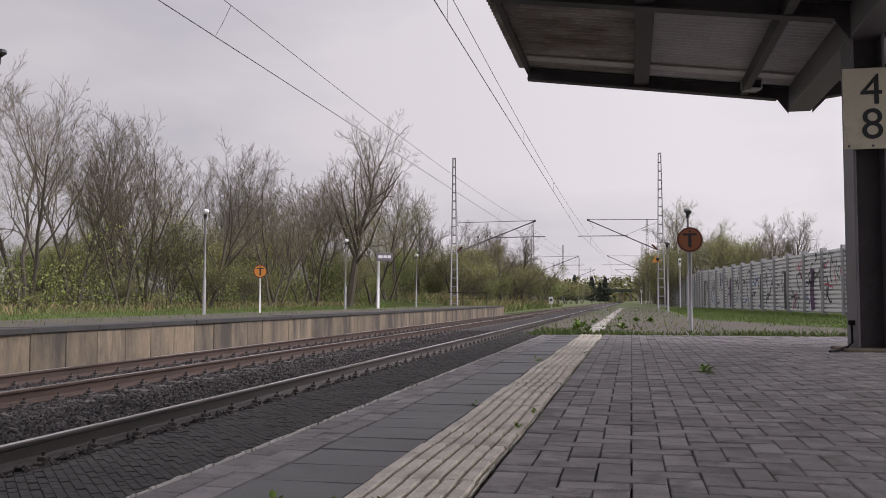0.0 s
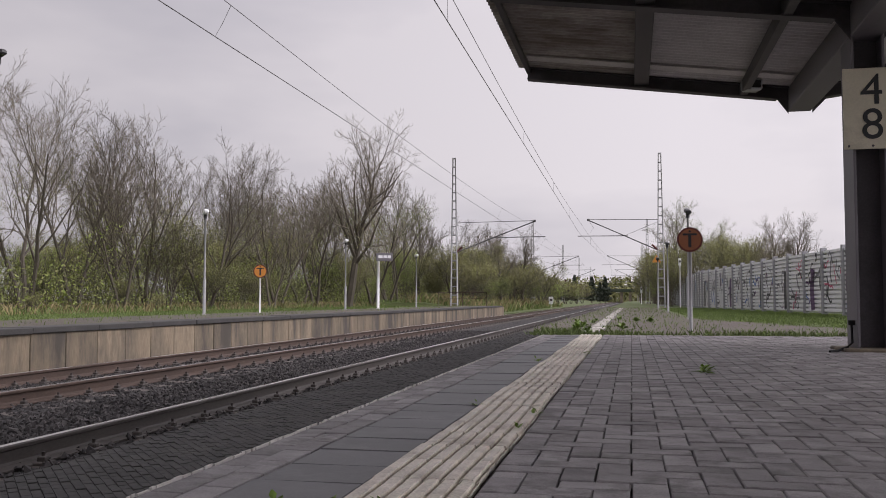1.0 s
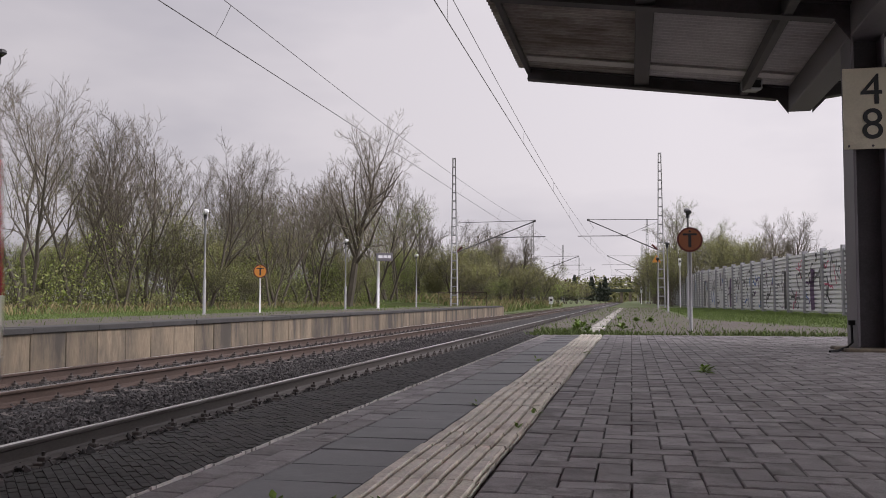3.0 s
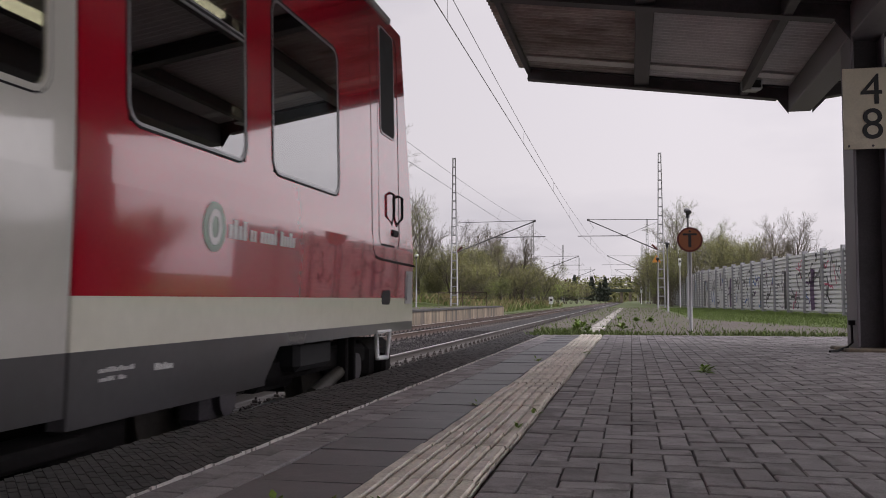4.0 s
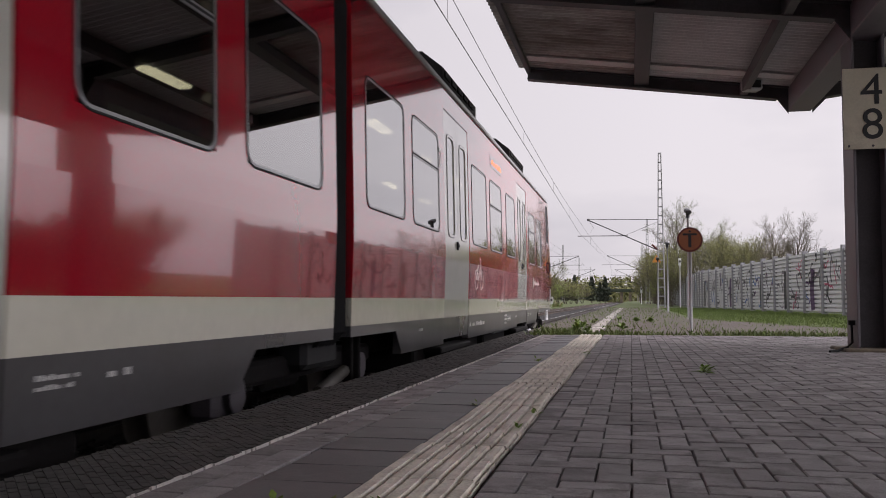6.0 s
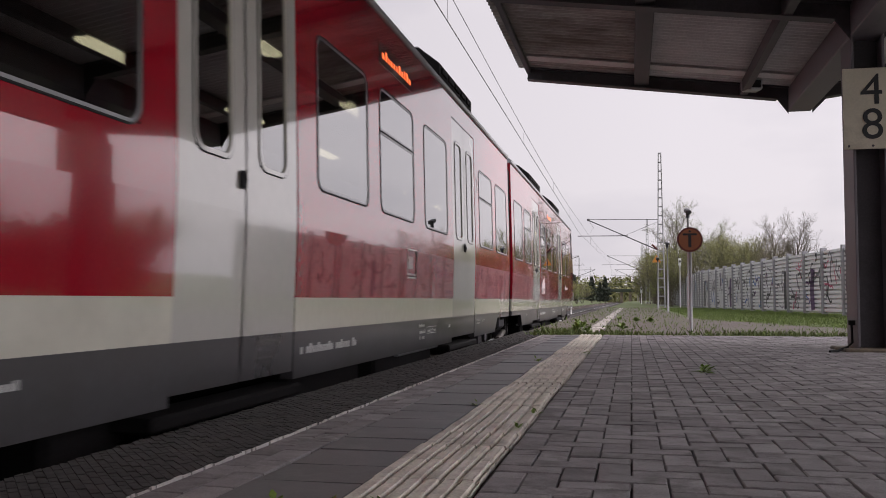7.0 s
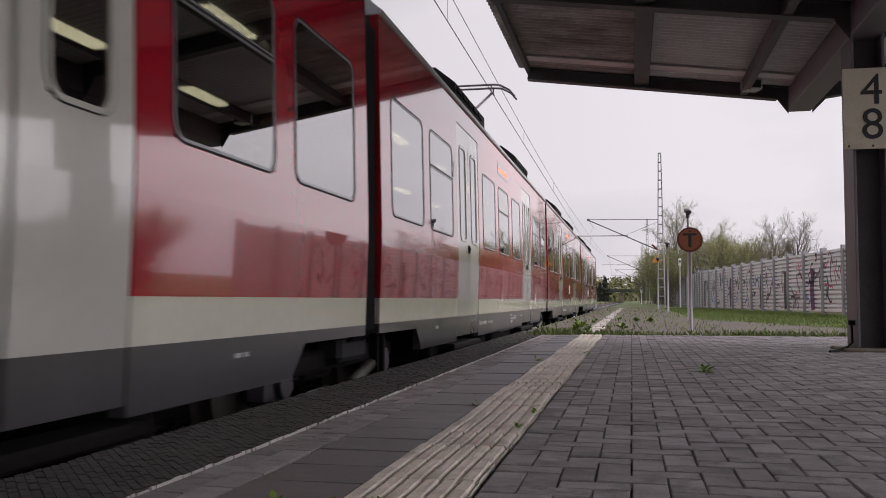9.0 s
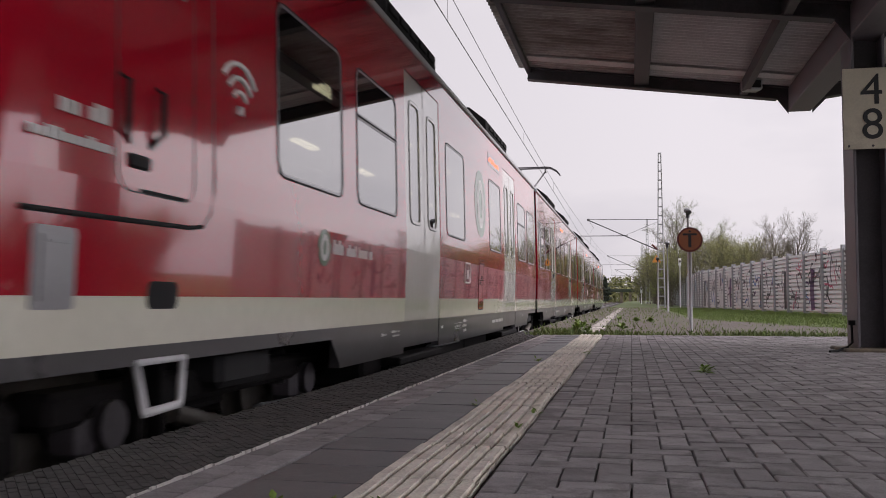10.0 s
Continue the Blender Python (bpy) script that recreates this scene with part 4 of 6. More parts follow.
    bm = boxes((HW - 0.03, HW + 0.004, box_y, 8.2, 2.96, 3.16), bevel=0.004)
    disp = part("destination_display", tumble(bm), GLOSS_BLACK, car, "glossy black destination display")
    display_bars(disp, 1, box_y + 0.1, 8.1)
    for y in (3.38, 11.86):
        text_mesh("class_numeral", "2", 0.3, MARKING, Matrix.Translation((HW - 0.018, y, 2.52)) @ pose(0, 0, 0, 90, 0, 90) @ pose(0, 0, 0, -1.2), car)
    return car


def cab_nose(car, length):
    """The cab: sections that narrow to the front and lean back, with windscreen, side window and lamps."""
    bm = bmesh.new()
    zs = [0.71, 0.79, 1.0, 1.45, 2.0, 2.6, 3.1, 3.4, 3.62, 3.78]
    sections = []
    for dy, w in ((-1.55, 1.42), (-1.1, 1.42), (-0.6, 1.418), (-0.1, 1.416), (0.02, 1.38), (0.2, 1.25), (0.44, 1.0), (0.58, 0.66)):
        row = []
        for z in zs:
            lean = -max(0.0, z - 1.2) * 0.18 * min(1.0, (dy + 1.55) / 1.4)
            x = w - max(0.0, z - 1.6) * 0.022 - max(0.0, 1.45 - z) * 0.03
            if z > 3.4:
                x *= {3.62: 0.84, 3.78: 0.55}[z]
            row.append((x, length + dy + lean, z))
        sections.append(row)
    for s in (-1, 1):
        vs = [[bm.verts.new((s * x, y, z)) for x, y, z in row] for row in sections]
        for a, b in zip(vs, vs[1:]):
            for j in range(len(zs) - 1):
                zm = (zs[j] + zs[j + 1]) / 2
                q = (a[j], b[j], b[j + 1], a[j + 1])
                bm.faces.new(q if s > 0 else q[::-1]).material_index = 2 if zm < 0.79 else 1 if zm < 1.0 else 0
        if s > 0:
            right = vs
        else:
            left = vs
    for j in range(len(zs) - 1):
        zm = (zs[j] + zs[j + 1]) / 2
        q = (right[-1][j], left[-1][j], left[-1][j + 1], right[-1][j + 1])
        bm.faces.new(q).material_index = 2 if zm < 0.79 else 3 if 1.45 < zm < 3.1 else 0
    for a, b, c, d in zip(right, right[1:], left, left[1:]):
        bm.faces.new((a[-1], b[-1], d[-1], c[-1])).material_index = 4
    bmesh.ops.recalc_face_normals(bm, faces=bm.faces)
    nose = part("cab_nose", bm, [TRAIN_RED, TRAIN_CREAM, TRAIN_GREY, PANE, ROOF], car, "red rounded cab front leaning back")
    for s in (-1, 1):
        # cab side door outline, its dark window, handrails
        bm = bmesh.new()
        yc = length - 1.05
        ring_plate(bm, rounded(0.66, 1.86, 0.1), rounded(0.65, 1.85, 0.095), s * (HW - 0.03), s * (HW + 0.002), yc + 0.05, 2.36)
        part("door_outline", tumble(bm), STEEL_DARK, nose)
        part("module_seam", tumble(tubes(([(s * (HW - 0.002), length + dy, z) for dy, z in ((-1.53, 3.2), (-1.53, 1.52), (-1.5, 1.4), (-1.42, 1.335), (-1.3, 1.32))], 0.006))), STEEL_DARK, nose)
        bm = tubes(([(s * (HW - 0.002), length + dy, z) for dy, z in ((-1.42, 1.335), (-1.3, 1.32), (-0.6, 1.308), (-0.1, 1.302))], 0.012))
        part("module_gap", tumble(bm), RUBBER, nose, "black gap under the cab module")
        x0, x1 = sorted((s * (HW - 0.02), s * (HW + 0.003)))
        part("door_foot", tumble(boxes((x0, x1, yc - 0.2, yc + 0.2, 1.435, 1.45))), RUBBER, nose)
        bm = bmesh.new()
        ring_plate(bm, rounded(0.46, 0.92, 0.06), rounded(0.43, 0.89, 0.05), s * (HW - 0.03), s * (HW + 0.006), yc + 0.02, 2.83)
        part("window_frame", tumble(bm), ALU_FRAME, nose)
        bm = bmesh.new()
        plate(bm, rounded(0.43, 0.89, 0.05), s * (HW - 0.04), s * (HW + 0.0035), yc + 0.02, 2.83)
        bmesh.ops.recalc_face_normals(bm, faces=bm.faces)
        part("side_window", tumble(bm), RUBBER, nose, "black cab side window")
        for dy in (0.07, 0.35):
            bm = bmesh.new()
            yb = yc + dy + (0.06 if dy < 0.2 else -0.06)
            tube(bm, [(s * (HW - 0.01), yc + dy, 1.9), (s * (HW + 0.03), yc + dy, 1.88), (s * (HW + 0.03), yc + dy, 1.7), (s * (HW - 0.01), yb, 1.63)], 0.013)
            part("handrail", bm, RUBBER, nose)
        bm = boxes((min(s * (HW - 0.02), s * (HW + 0.012)), max(s * (HW - 0.02), s * (HW + 0.012)), yc + 0.13, yc + 0.3, 1.53, 1.59), bevel=0.01)
        part("door_handle", bm, RUBBER, nose)
        bm = bmesh.new()
        plate(bm, rounded(0.26, 0.12, 0.035), s * (HW - 0.05), s * (HW + 0.003), length - 1.07, 1.005)
        bmesh.ops.recalc_face_normals(bm, faces=bm.faces)
        part("hatch", tumble(bm), RUBBER, nose, "black square recess")
        bm = bmesh.new()
        plate(bm, rounded(0.25, 0.3, 0.02), s * (HW - 0.08), s * (HW + 0.003), length - 0.29, 1.1)
        plate(bm, rounded(0.17, 0.24, 0.01), s * (HW - 0.08), s * (HW + 0.009), length - 0.29, 1.1)
        box(bm, *sorted((s * (HW - 0.02), s * (HW + 0.013))), length - 0.35, length - 0.23, 1.19, 1.2)
        bmesh.ops.recalc_face_normals(bm, faces=bm.faces)
        part("vent_cover", tumble(bm), ALU_FRAME, nose, "grey metal cover plate")
        # footstep ladder
        x0, ya, yb = HW - 0.03, length - 1.3, length - 0.88
        bm = tubes(([(s * x0, ya, 0.73), (s * x0, ya + 0.03, 0.51)], 0.017), ([(s * x0, yb, 0.73), (s * x0, yb - 0.09, 0.5)], 0.017), ([(s * x0, ya, 0.72), (s * x0, yb, 0.72)], 0.017), ([(s * x0, ya + 0.03, 0.51), (s * x0, yb - 0.09, 0.5)], 0.02))
        part("footstep", bm, WHITE_PAINT, nose, "white tubular footstep")
        bm = bmesh.new()
        tube(bm, [(s * 0.62, length + 0.5, 1.2), (s * 0.62, length + 0.62, 1.2)], 0.1, 14)
        part("headlight", bm, WHITE_PAINT, nose)
    bm = boxes((-0.2, 0.2, length + 0.3, length + 0.95, 0.75, 1.1), bevel=0.05)
    part("coupler", bm, STEEL_DARK, nose)
    bm = boxes((-1.1, 1.1, length - 0.6, length + 0.3, 0.25, 0.62), bevel=0.08)
    box(bm, -1.2, 1.2, length - 0.35, length - 0.2, 0.12, 0.5, bevel=0.03)
    part("obstacle_deflector", bm, UNDER, nose)
    bm = bmesh.new()
    tube(bm, [(-1.1, length - 1.1, 3.52), (1.1, length - 1.1, 3.52)], 0.05, 8)
    part("rain_rail", bm, STEEL_DARK, nose)


def bellows(car, y):
    bm = bmesh.new()
    out = [(-1.375, 0.75), (-1.37, 3.2), (-1.2, 3.5), (1.2, 3.5), (1.37, 3.2), (1.375, 0.75), (1.2, 0.6), (-1.2, 0.6)]
    rings = [[bm.verts.new((x * (0.96 if k % 2 else 1.0), y - 0.21 + k * 0.035, z)) for x, z in out] for k in range(13)]
    for p, q in zip(rings, rings[1:]):
        for i in range(8):
            bm.faces.new((p[i], p[(i + 1) % 8], q[(i + 1) % 8], q[i]))
    bmesh.ops.recalc_face_normals(bm, faces=bm.faces)
    part("gangway_bellows", bm, RUBBER, car, "black folded gangway bellows")


def pantograph(car, y):
    """Single-arm current collector, raised; contact height over the rail 5.73."""
    top = 5.72
    base = part("pantograph", tubes(([(-0.5, y - 0.6, 3.95), (0.5, y - 0.6, 3.95)], 0.03), ([(-0.5, y + 0.6, 3.95), (0.5, y + 0.6, 3.95)], 0.03), ([(-0.5, y - 0.6, 3.95), (-0.5, y + 0.6, 3.95)], 0.03), ([(0.5, y - 0.6, 3.95), (0.5, y + 0.6, 3.95)], 0.03)), STEEL_DARK, car, "raised single-arm pantograph")
    for x in (-0.5, 0.5):
        for dy in (-0.6, 0.6):
            bm = bmesh.new()
            for k in range(4):
                tube(bm, [(x, y + dy, 3.83 + 0.03 * k), (x, y + dy, 3.85 + 0.03 * k)], 0.06 if k % 2 else 0.045, 10)
            part("insulator", bm, MAROON, base)
    part("lower_arm", tubes(([(0, y + 0.45, 4.0), (0, y - 1.0, 4.78)], 0.05)), STEEL_DARK, base)
    part("upper_arm", tubes(([(-0.12, y - 1.0, 4.78), (-0.45, y + 0.35, top - 0.14)], 0.026), ([(0.12, y - 1.0, 4.78), (0.45, y + 0.35, top - 0.14)], 0.026), ([(0.03, y + 0.2, 4.05), (0.03, y - 0.9, 4.66)], 0.018)), STEEL_DARK, base)
    bm = bmesh.new()
    for dy in (0.18, 0.52):
        tube(bm, [(-0.97, y + dy, top - 0.28), (-0.85, y + dy, top - 0.13), (-0.65, y + dy, top - 0.02), (-0.5, y + dy, top), (0.5, y + dy, top), (0.65, y + dy, top - 0.02), (0.85, y + dy, top - 0.13), (0.97, y + dy, top - 0.28)], 0.024, 6)
    for x in (-0.45, 0.45):
        tube(bm, [(x, y + 0.1, top - 0.14), (x, y + 0.6, top - 0.14)], 0.02)
        tube(bm, [(x, y + 0.18, top - 0.14), (x, y + 0.18, top)], 0.015)
        tube(bm, [(x, y + 0.52, top - 0.14), (x, y + 0.52, top)], 0.015)
    part("collector_head", bm, STEEL_DARK, base)
    bm = boxes((0.55, 0.75, y + 3.3, y + 3.55, 3.8, 3.9))
    tube(bm, [(0.65, y + 3.4, 3.88), (0.65, y + 3.4, 4.05)], 0.03)
    part("antenna", bm, STEEL_DARK, car)


def emblem(car, side, y, z, r):
    """Round green emblem as plain shapes."""
    bm = bmesh.new()
    circ = [(r * math.cos(k * math.tau / 28), r * math.sin(k * math.tau / 28)) for k in range(28)]
    plate(bm, circ, side * (HW - 0.02), side * (HW + 0.003), y, z)
    bmesh.ops.recalc_face_normals(bm, faces=bm.faces)
    e = part("emblem", tumble(bm), GREEN_LOGO, car, "round green emblem")
    bm = bmesh.new()
    o = [(0.6 * r * math.cos(k * math.tau / 28), 0.72 * r * math.sin(k * math.tau / 28)) for k in range(28)]
    i = [(p * 0.5, q * 0.6) for p, q in o]
    ring_plate(bm, o, i, side * (HW - 0.01), side * (HW + 0.0055), y, z)
    part("emblem_ring", tumble(bm), MARKING, e)


def side_line(car, name, side, pts, rad, label=""):
    """A thin raised line on a car's side."""
    bm = bmesh.new()
    tube(bm, [(side * (HW + 0.001), y, z) for y, z in pts], rad, 5)
    part(name, tumble(bm), MARKING, car, label)


def bicycle_mark(car, y, z):
    for k in (0.0, 0.4):
        side_line(car, "bicycle_mark_wheel", 1, [(y + k + 0.13 * math.cos(a * math.tau / 18), z + 0.13 * math.sin(a * math.tau / 18)) for a in range(19)], 0.008)
    side_line(car, "bicycle_mark_frame", 1, [(y, z), (y + 0.12, z + 0.2), (y + 0.3, z + 0.2), (y + 0.16, z), (y, z)], 0.008)
    side_line(car, "bicycle_mark_fork", 1, [(y + 0.4, z), (y + 0.31, z + 0.22), (y + 0.3, z + 0.28), (y + 0.24, z + 0.29)], 0.008)


def locker(car, side, y, z):
    """Red service locker that reaches down into the cream band."""
    bm = bmesh.new()
    plate(bm, rounded(0.4, 0.66, 0.05), side * (HW - 0.03), side * (HW + 0.006), y, z)
    bmesh.ops.recalc_face_normals(bm, faces=bm.faces)
    ob = part("service_locker", tumble(bm), TRAIN_RED, car, "red service locker flap")
    bm = bmesh.new()
    ring_plate(bm, rounded(0.425, 0.685, 0.06), rounded(0.4, 0.66, 0.05), side * (HW - 0.03), side * (HW + 0.004), y, z)
    part("flap_gap", tumble(bm), RUBBER, ob)
    x0, x1 = sorted((side * HW, side * (HW + 0.009)))
    for dy, dz in ((-0.02, 0.1), (0.1, 0.02), (-0.02, -0.24)):
        part("latch", tumble(boxes((x0, x1, y + dy - 0.035, y + dy + 0.035, z + dz - 0.02, z + dz + 0.02), bevel=0.004)), RUBBER, ob)
    for dz in (0.06, 0.285, -0.29):
        part("hinge_line", tumble(boxes((x0, x1, y - 0.19, y + 0.19, z + dz - 0.006, z + dz + 0.006))), RUBBER, ob)


# small unevenness of the pull, in metres
SURGE_T = (4.2, 4.5, 5.0, 5.5, 7.0, 7.5, 8.0, 8.5, 9.0, 9.5, 10.0)
SURGE = (0.0, 0.03, -0.15, -0.1, -0.18, 0.05, -0.14, 0.15, 0.0, 0.24, 0.02)


def train_start(t):
    """Way of the first gap along the track: pulling away evenly."""
    surge = float(np.interp(t, SURGE_T, SURGE))
    return -1.726 + 7.519 * (t - 5) + 0.5753 * (t - 5) ** 2 + surge


CARS = []
no_seven = [o for o in MID_OPENINGS if o[0] != 7.04]
front_openings = [{5.5: (5.38, 6.58, 0), 7.04: (6.92, 8.12, 1)}.get(o[0], o) for o in MID_OPENINGS]
front = train_car("red and cream leading train car with a cab", END_CAR, True, front_openings, 1)
cab_nose(front, END_CAR)
bogie(front, END_CAR - 2.35)
bogie(front, 0.0)
bellows(front, 0.0)
emblem(front, 1, 12.82, 1.345, 0.125)
lettering(front, 1, 12.98, 1.3, 4, 0.1, random.Random(3), (0.042, 0.052), 0.012)
lettering(front, 1, 13.25, 1.3, 14, 0.085, random.Random(4), (0.03, 0.04), 0.012)
bicycle_mark(front, 5.66, 1.25)
second = train_car("red and cream middle train car with two double doors", CAR, False, MID_OPENINGS, 2)
bogie(second, 0.0)
bellows(second, 0.0)
for pts in (((7.93, 1.22), (8.27, 1.22), (8.27, 1.45), (7.93, 1.45), (7.93, 1.22)), ((7.93, 1.19), (8.27, 1.19))):
    side_line(second, "logo_frame_mark", 1, pts, 0.01)
lettering(second, 1, 7.98, 1.27, 3, 0.16, random.Random(9), (0.06, 0.075), 0.02)
third = train_car("red and cream middle train car carrying a pantograph", CAR, False, MID_OPENINGS, 3)
bogie(third, 0.0)
bellows(third, 0.0)
pantograph(third, 12.4)
side_line(third, "valve_mark_line", 1, [(12.47, 0.88), (12.47, 1.1)], 0.006)
for z in (1.0, 1.06):
    part("valve_mark", tumble(boxes((HW - 0.01, HW + 0.004, 12.44, 12.5, z, z + 0.035))), WHITE_PAINT, third, "small white marking")
# the last car is turned round: its cab points back
last = train_car("red and cream rear train car with a cab and closed middle", END_CAR, True, no_seven, 4)
cab_nose(last, END_CAR)
bogie(last, END_CAR - 2.35)
emblem(last, -1, 7.45, 2.3, 0.46)
locker(last, -1, 7.44, 1.19)
emblem(last, -1, 13.94, 1.335, 0.125)
lettering(last, -1, 12.8, 1.3, 14, 0.085, random.Random(4), (0.03, 0.04), 0.012)
lettering(last, -1, 13.54, 1.3, 4, 0.1, random.Random(3), (0.042, 0.052), 0.012)
lettering(last, -1, 16.52, 1.67, 8, 0.07, random.Random(5), (0.03, 0.04), 0.014)
lettering(last, -1, 16.5, 1.56, 10, 0.045, random.Random(6), (0.03, 0.05), 0.012)
disp = part("destination_display", tumble(boxes((-HW - 0.004, -HW + 0.03, 5.5, 6.66, 2.96, 3.16), bevel=0.004)), GLOSS_BLACK, last, "glossy black destination display")
display_bars(disp, -1, 5.6, 6.56)
for k in range(3):
    rr = 0.1 + 0.075 * k
    side_line(last, "radio_wave_mark", -1, [(15.3 + rr * math.sin(a / 10), 1.98 + rr * math.cos(a / 10)) for a in range(-9, 10, 3)], 0.016)
side_line(last, "radio_wave_mark", -1, [(15.3, 1.955), (15.3, 2.0)], 0.03)
for a, b in (((8.35, 1.2), (8.7, 1.2)), ((8.7, 1.2), (8.7, 1.44)), ((8.7, 1.44), (8.35, 1.44)), ((8.35, 1.44), (8.35, 1.2))):
    side_line(last, "logo_frame_mark", -1, [a, b], 0.014)
lettering(last, -1, 8.41, 1.25, 3, 0.15, random.Random(9), (0.06, 0.075), 0.02)
CARS = [(front, 0.0, False), (second, CAR, False), (third, 2 * CAR, False), (last, 2 * CAR, True)]
# ---- trees ----


def grow(seed, height, stems=1, spread=0.45, levels=4, kids=(7, 6, 5, 4), thick=0.02, droop=0.0):
    """Branches of a bare spring tree: returns meshes of thick limbs and fine twigs, and the twigs' ends."""
    r = random.Random(seed)
    limb, fine, ends = ([], []), ([], []), []

    def ring(out, p, d, rad, n):
        a = d.cross(Vector((0.3, 0.9, 0.1))).normalized()
        b = d.cross(a)
        k = len(out[0])
        for i in range(n):
            q = p + (a * math.cos(i * math.tau / n) + b * math.sin(i * math.tau / n)) * rad
            out[0].append((q.x, q.y, q.z))
        return k

    def branch(p, d, ln, rad, lev):
        if lev >= levels:                       # the last twigs are single slivers
            sd = d.cross(Vector((r.gauss(0, 1), r.gauss(0, 1), 0.3))).normalized() * max(rad * 0.6, 0.0055)
            tip = p + (d + Vector((r.gauss(0, 0.15), r.gauss(0, 0.15), 0.15))).normalized() * ln * 1.15
            k = len(fine[0])
            for q in (p - sd, p + sd, tip):
                fine[0].append((q.x, q.y, q.z))
            fine[1].append((k, k + 1, k + 2))
            ends.append(tip)
            return
        steps = (6, 4, 3, 2, 1)[lev] if levels == 4 else (5, 3, 2, 1)[lev]
        n = (7, 5, 4, 3, 3)[lev]
        out = limb if lev < 2 else fine
        prev = ring(out, p, d, rad, n)
        pts = [(p.copy(), d.copy(), rad)]
        for s in range(steps):
            bend = 0.12 if lev < 2 else 0.27
            d = (d + Vector((r.gauss(0, bend), r.gauss(0, bend), r.gauss(0, bend) + (0.16 if lev else 0.03) - droop * lev))).normalized()
            p = p + d * (ln / steps)
            rr = max(rad * (1 - 0.78 * (s + 1) / steps), 0.006)
            k = ring(out, p, d, rr, n)
            for i in range(n):
                out[1].append((prev + i, prev + (i + 1) % n, k + (i + 1) % n, k + i))
            prev = k
            pts.append((p.copy(), d.copy(), rr))
        m = kids[lev]
        for i in range(m):
            f = (0.28 if lev == 0 else 0.15) + (0.72 if lev == 0 else 0.85) * (i + r.random() * 0.8) / m
            j = min(int(f * steps), steps - 1)
            (pa, da, ra), (pb, _, rb) = pts[j], pts[j + 1]
            t = f * steps - j
            q = pa.lerp(pb, max(0, min(t, 1)))
            az = r.random() * math.tau
            side = da.cross(Vector((math.cos(az), math.sin(az), 0.2))).normalized()
            nd = (da * r.uniform(0.65, 1.0) + side * r.uniform(spread * 0.9, spread * 1.7) + Vector((0, 0, 0.18))).normalized()
            branch(q, nd, ln * r.uniform(0.42, 0.62) * (1.15 - 0.45 * f), max((ra + (rb - ra) * t) * 0.62, 0.0075), lev + 1)

    for k in range(stems):
        az = r.random() * math.tau
        lean = 0.0 if stems == 1 else r.uniform(0.08, 0.3)
        d = Vector((math.cos(az) * lean, math.sin(az) * lean, 1)).normalized()
        branch(Vector((math.cos(az) * 0.12 * (stems > 1), math.sin(az) * 0.12 * (stems > 1), -0.1)), d, height * r.uniform(0.74, 0.9), height * thick * (1 if stems == 1 else 0.6), 0)
    return limb, fine, ends


def raw_mesh(name, data, mat):
    me = bpy.data.meshes.new(name)
    me.from_pydata(data[0], [], data[1])
    me.materials.append(mat)
    return me


def leaf_mesh(name, centres, per, size, spread, mat, seed, top=99.0):
    """Many small loose leaves round twig ends."""
    r = np.random.RandomState(seed)
    c = np.array([[p.x, p.y, p.z] for p in centres if p.z < top * (0.85 + 0.3 * r.rand())])
    if not len(c):
        c = np.zeros((1, 3))
    c = np.repeat(c, per, 0) + r.normal(0, spread, (len(c) * per, 3))
    n = len(c)
    a = r.normal(size=(n, 3))
    a /= np.linalg.norm(a, axis=1)[:, None]
    b = np.cross(a, r.normal(size=(n, 3)))
    b /= np.linalg.norm(b, axis=1)[:, None]
    s = size * r.uniform(0.6, 1.4, (n, 1))
    v = np.stack([c - a * s, c + b * s * 0.5, c + a * s, c - b * s * 0.5], 1).reshape(-1, 3)
    me = bpy.data.meshes.new(name)
    me.from_pydata(v.tolist(), [], np.arange(4 * n).reshape(-1, 4).tolist())
    me.materials.append(mat)
    return me


def tree_kind(name, seed, height, label, category, leaf=None, per=3, size=0.035, fuzz=0.25, top=99.0, **kw):
    limb, fine, ends = grow(seed, height, **kw)
    ob = thing(name, label, category, pose(0, -200 - seed * 9, 0))
    part("trunk", raw_mesh("trunk", limb, BARK), None, ob, "grey-brown trunk and limbs")
    part("crown", raw_mesh("crown", fine, TWIG), None, ob, "open crown of bare fine twigs")
    if leaf:
        part("leaves", leaf_mesh("leaves", ends, per, size, fuzz, leaf, seed, top), None, ob, "sparse young leaves")
    return ob


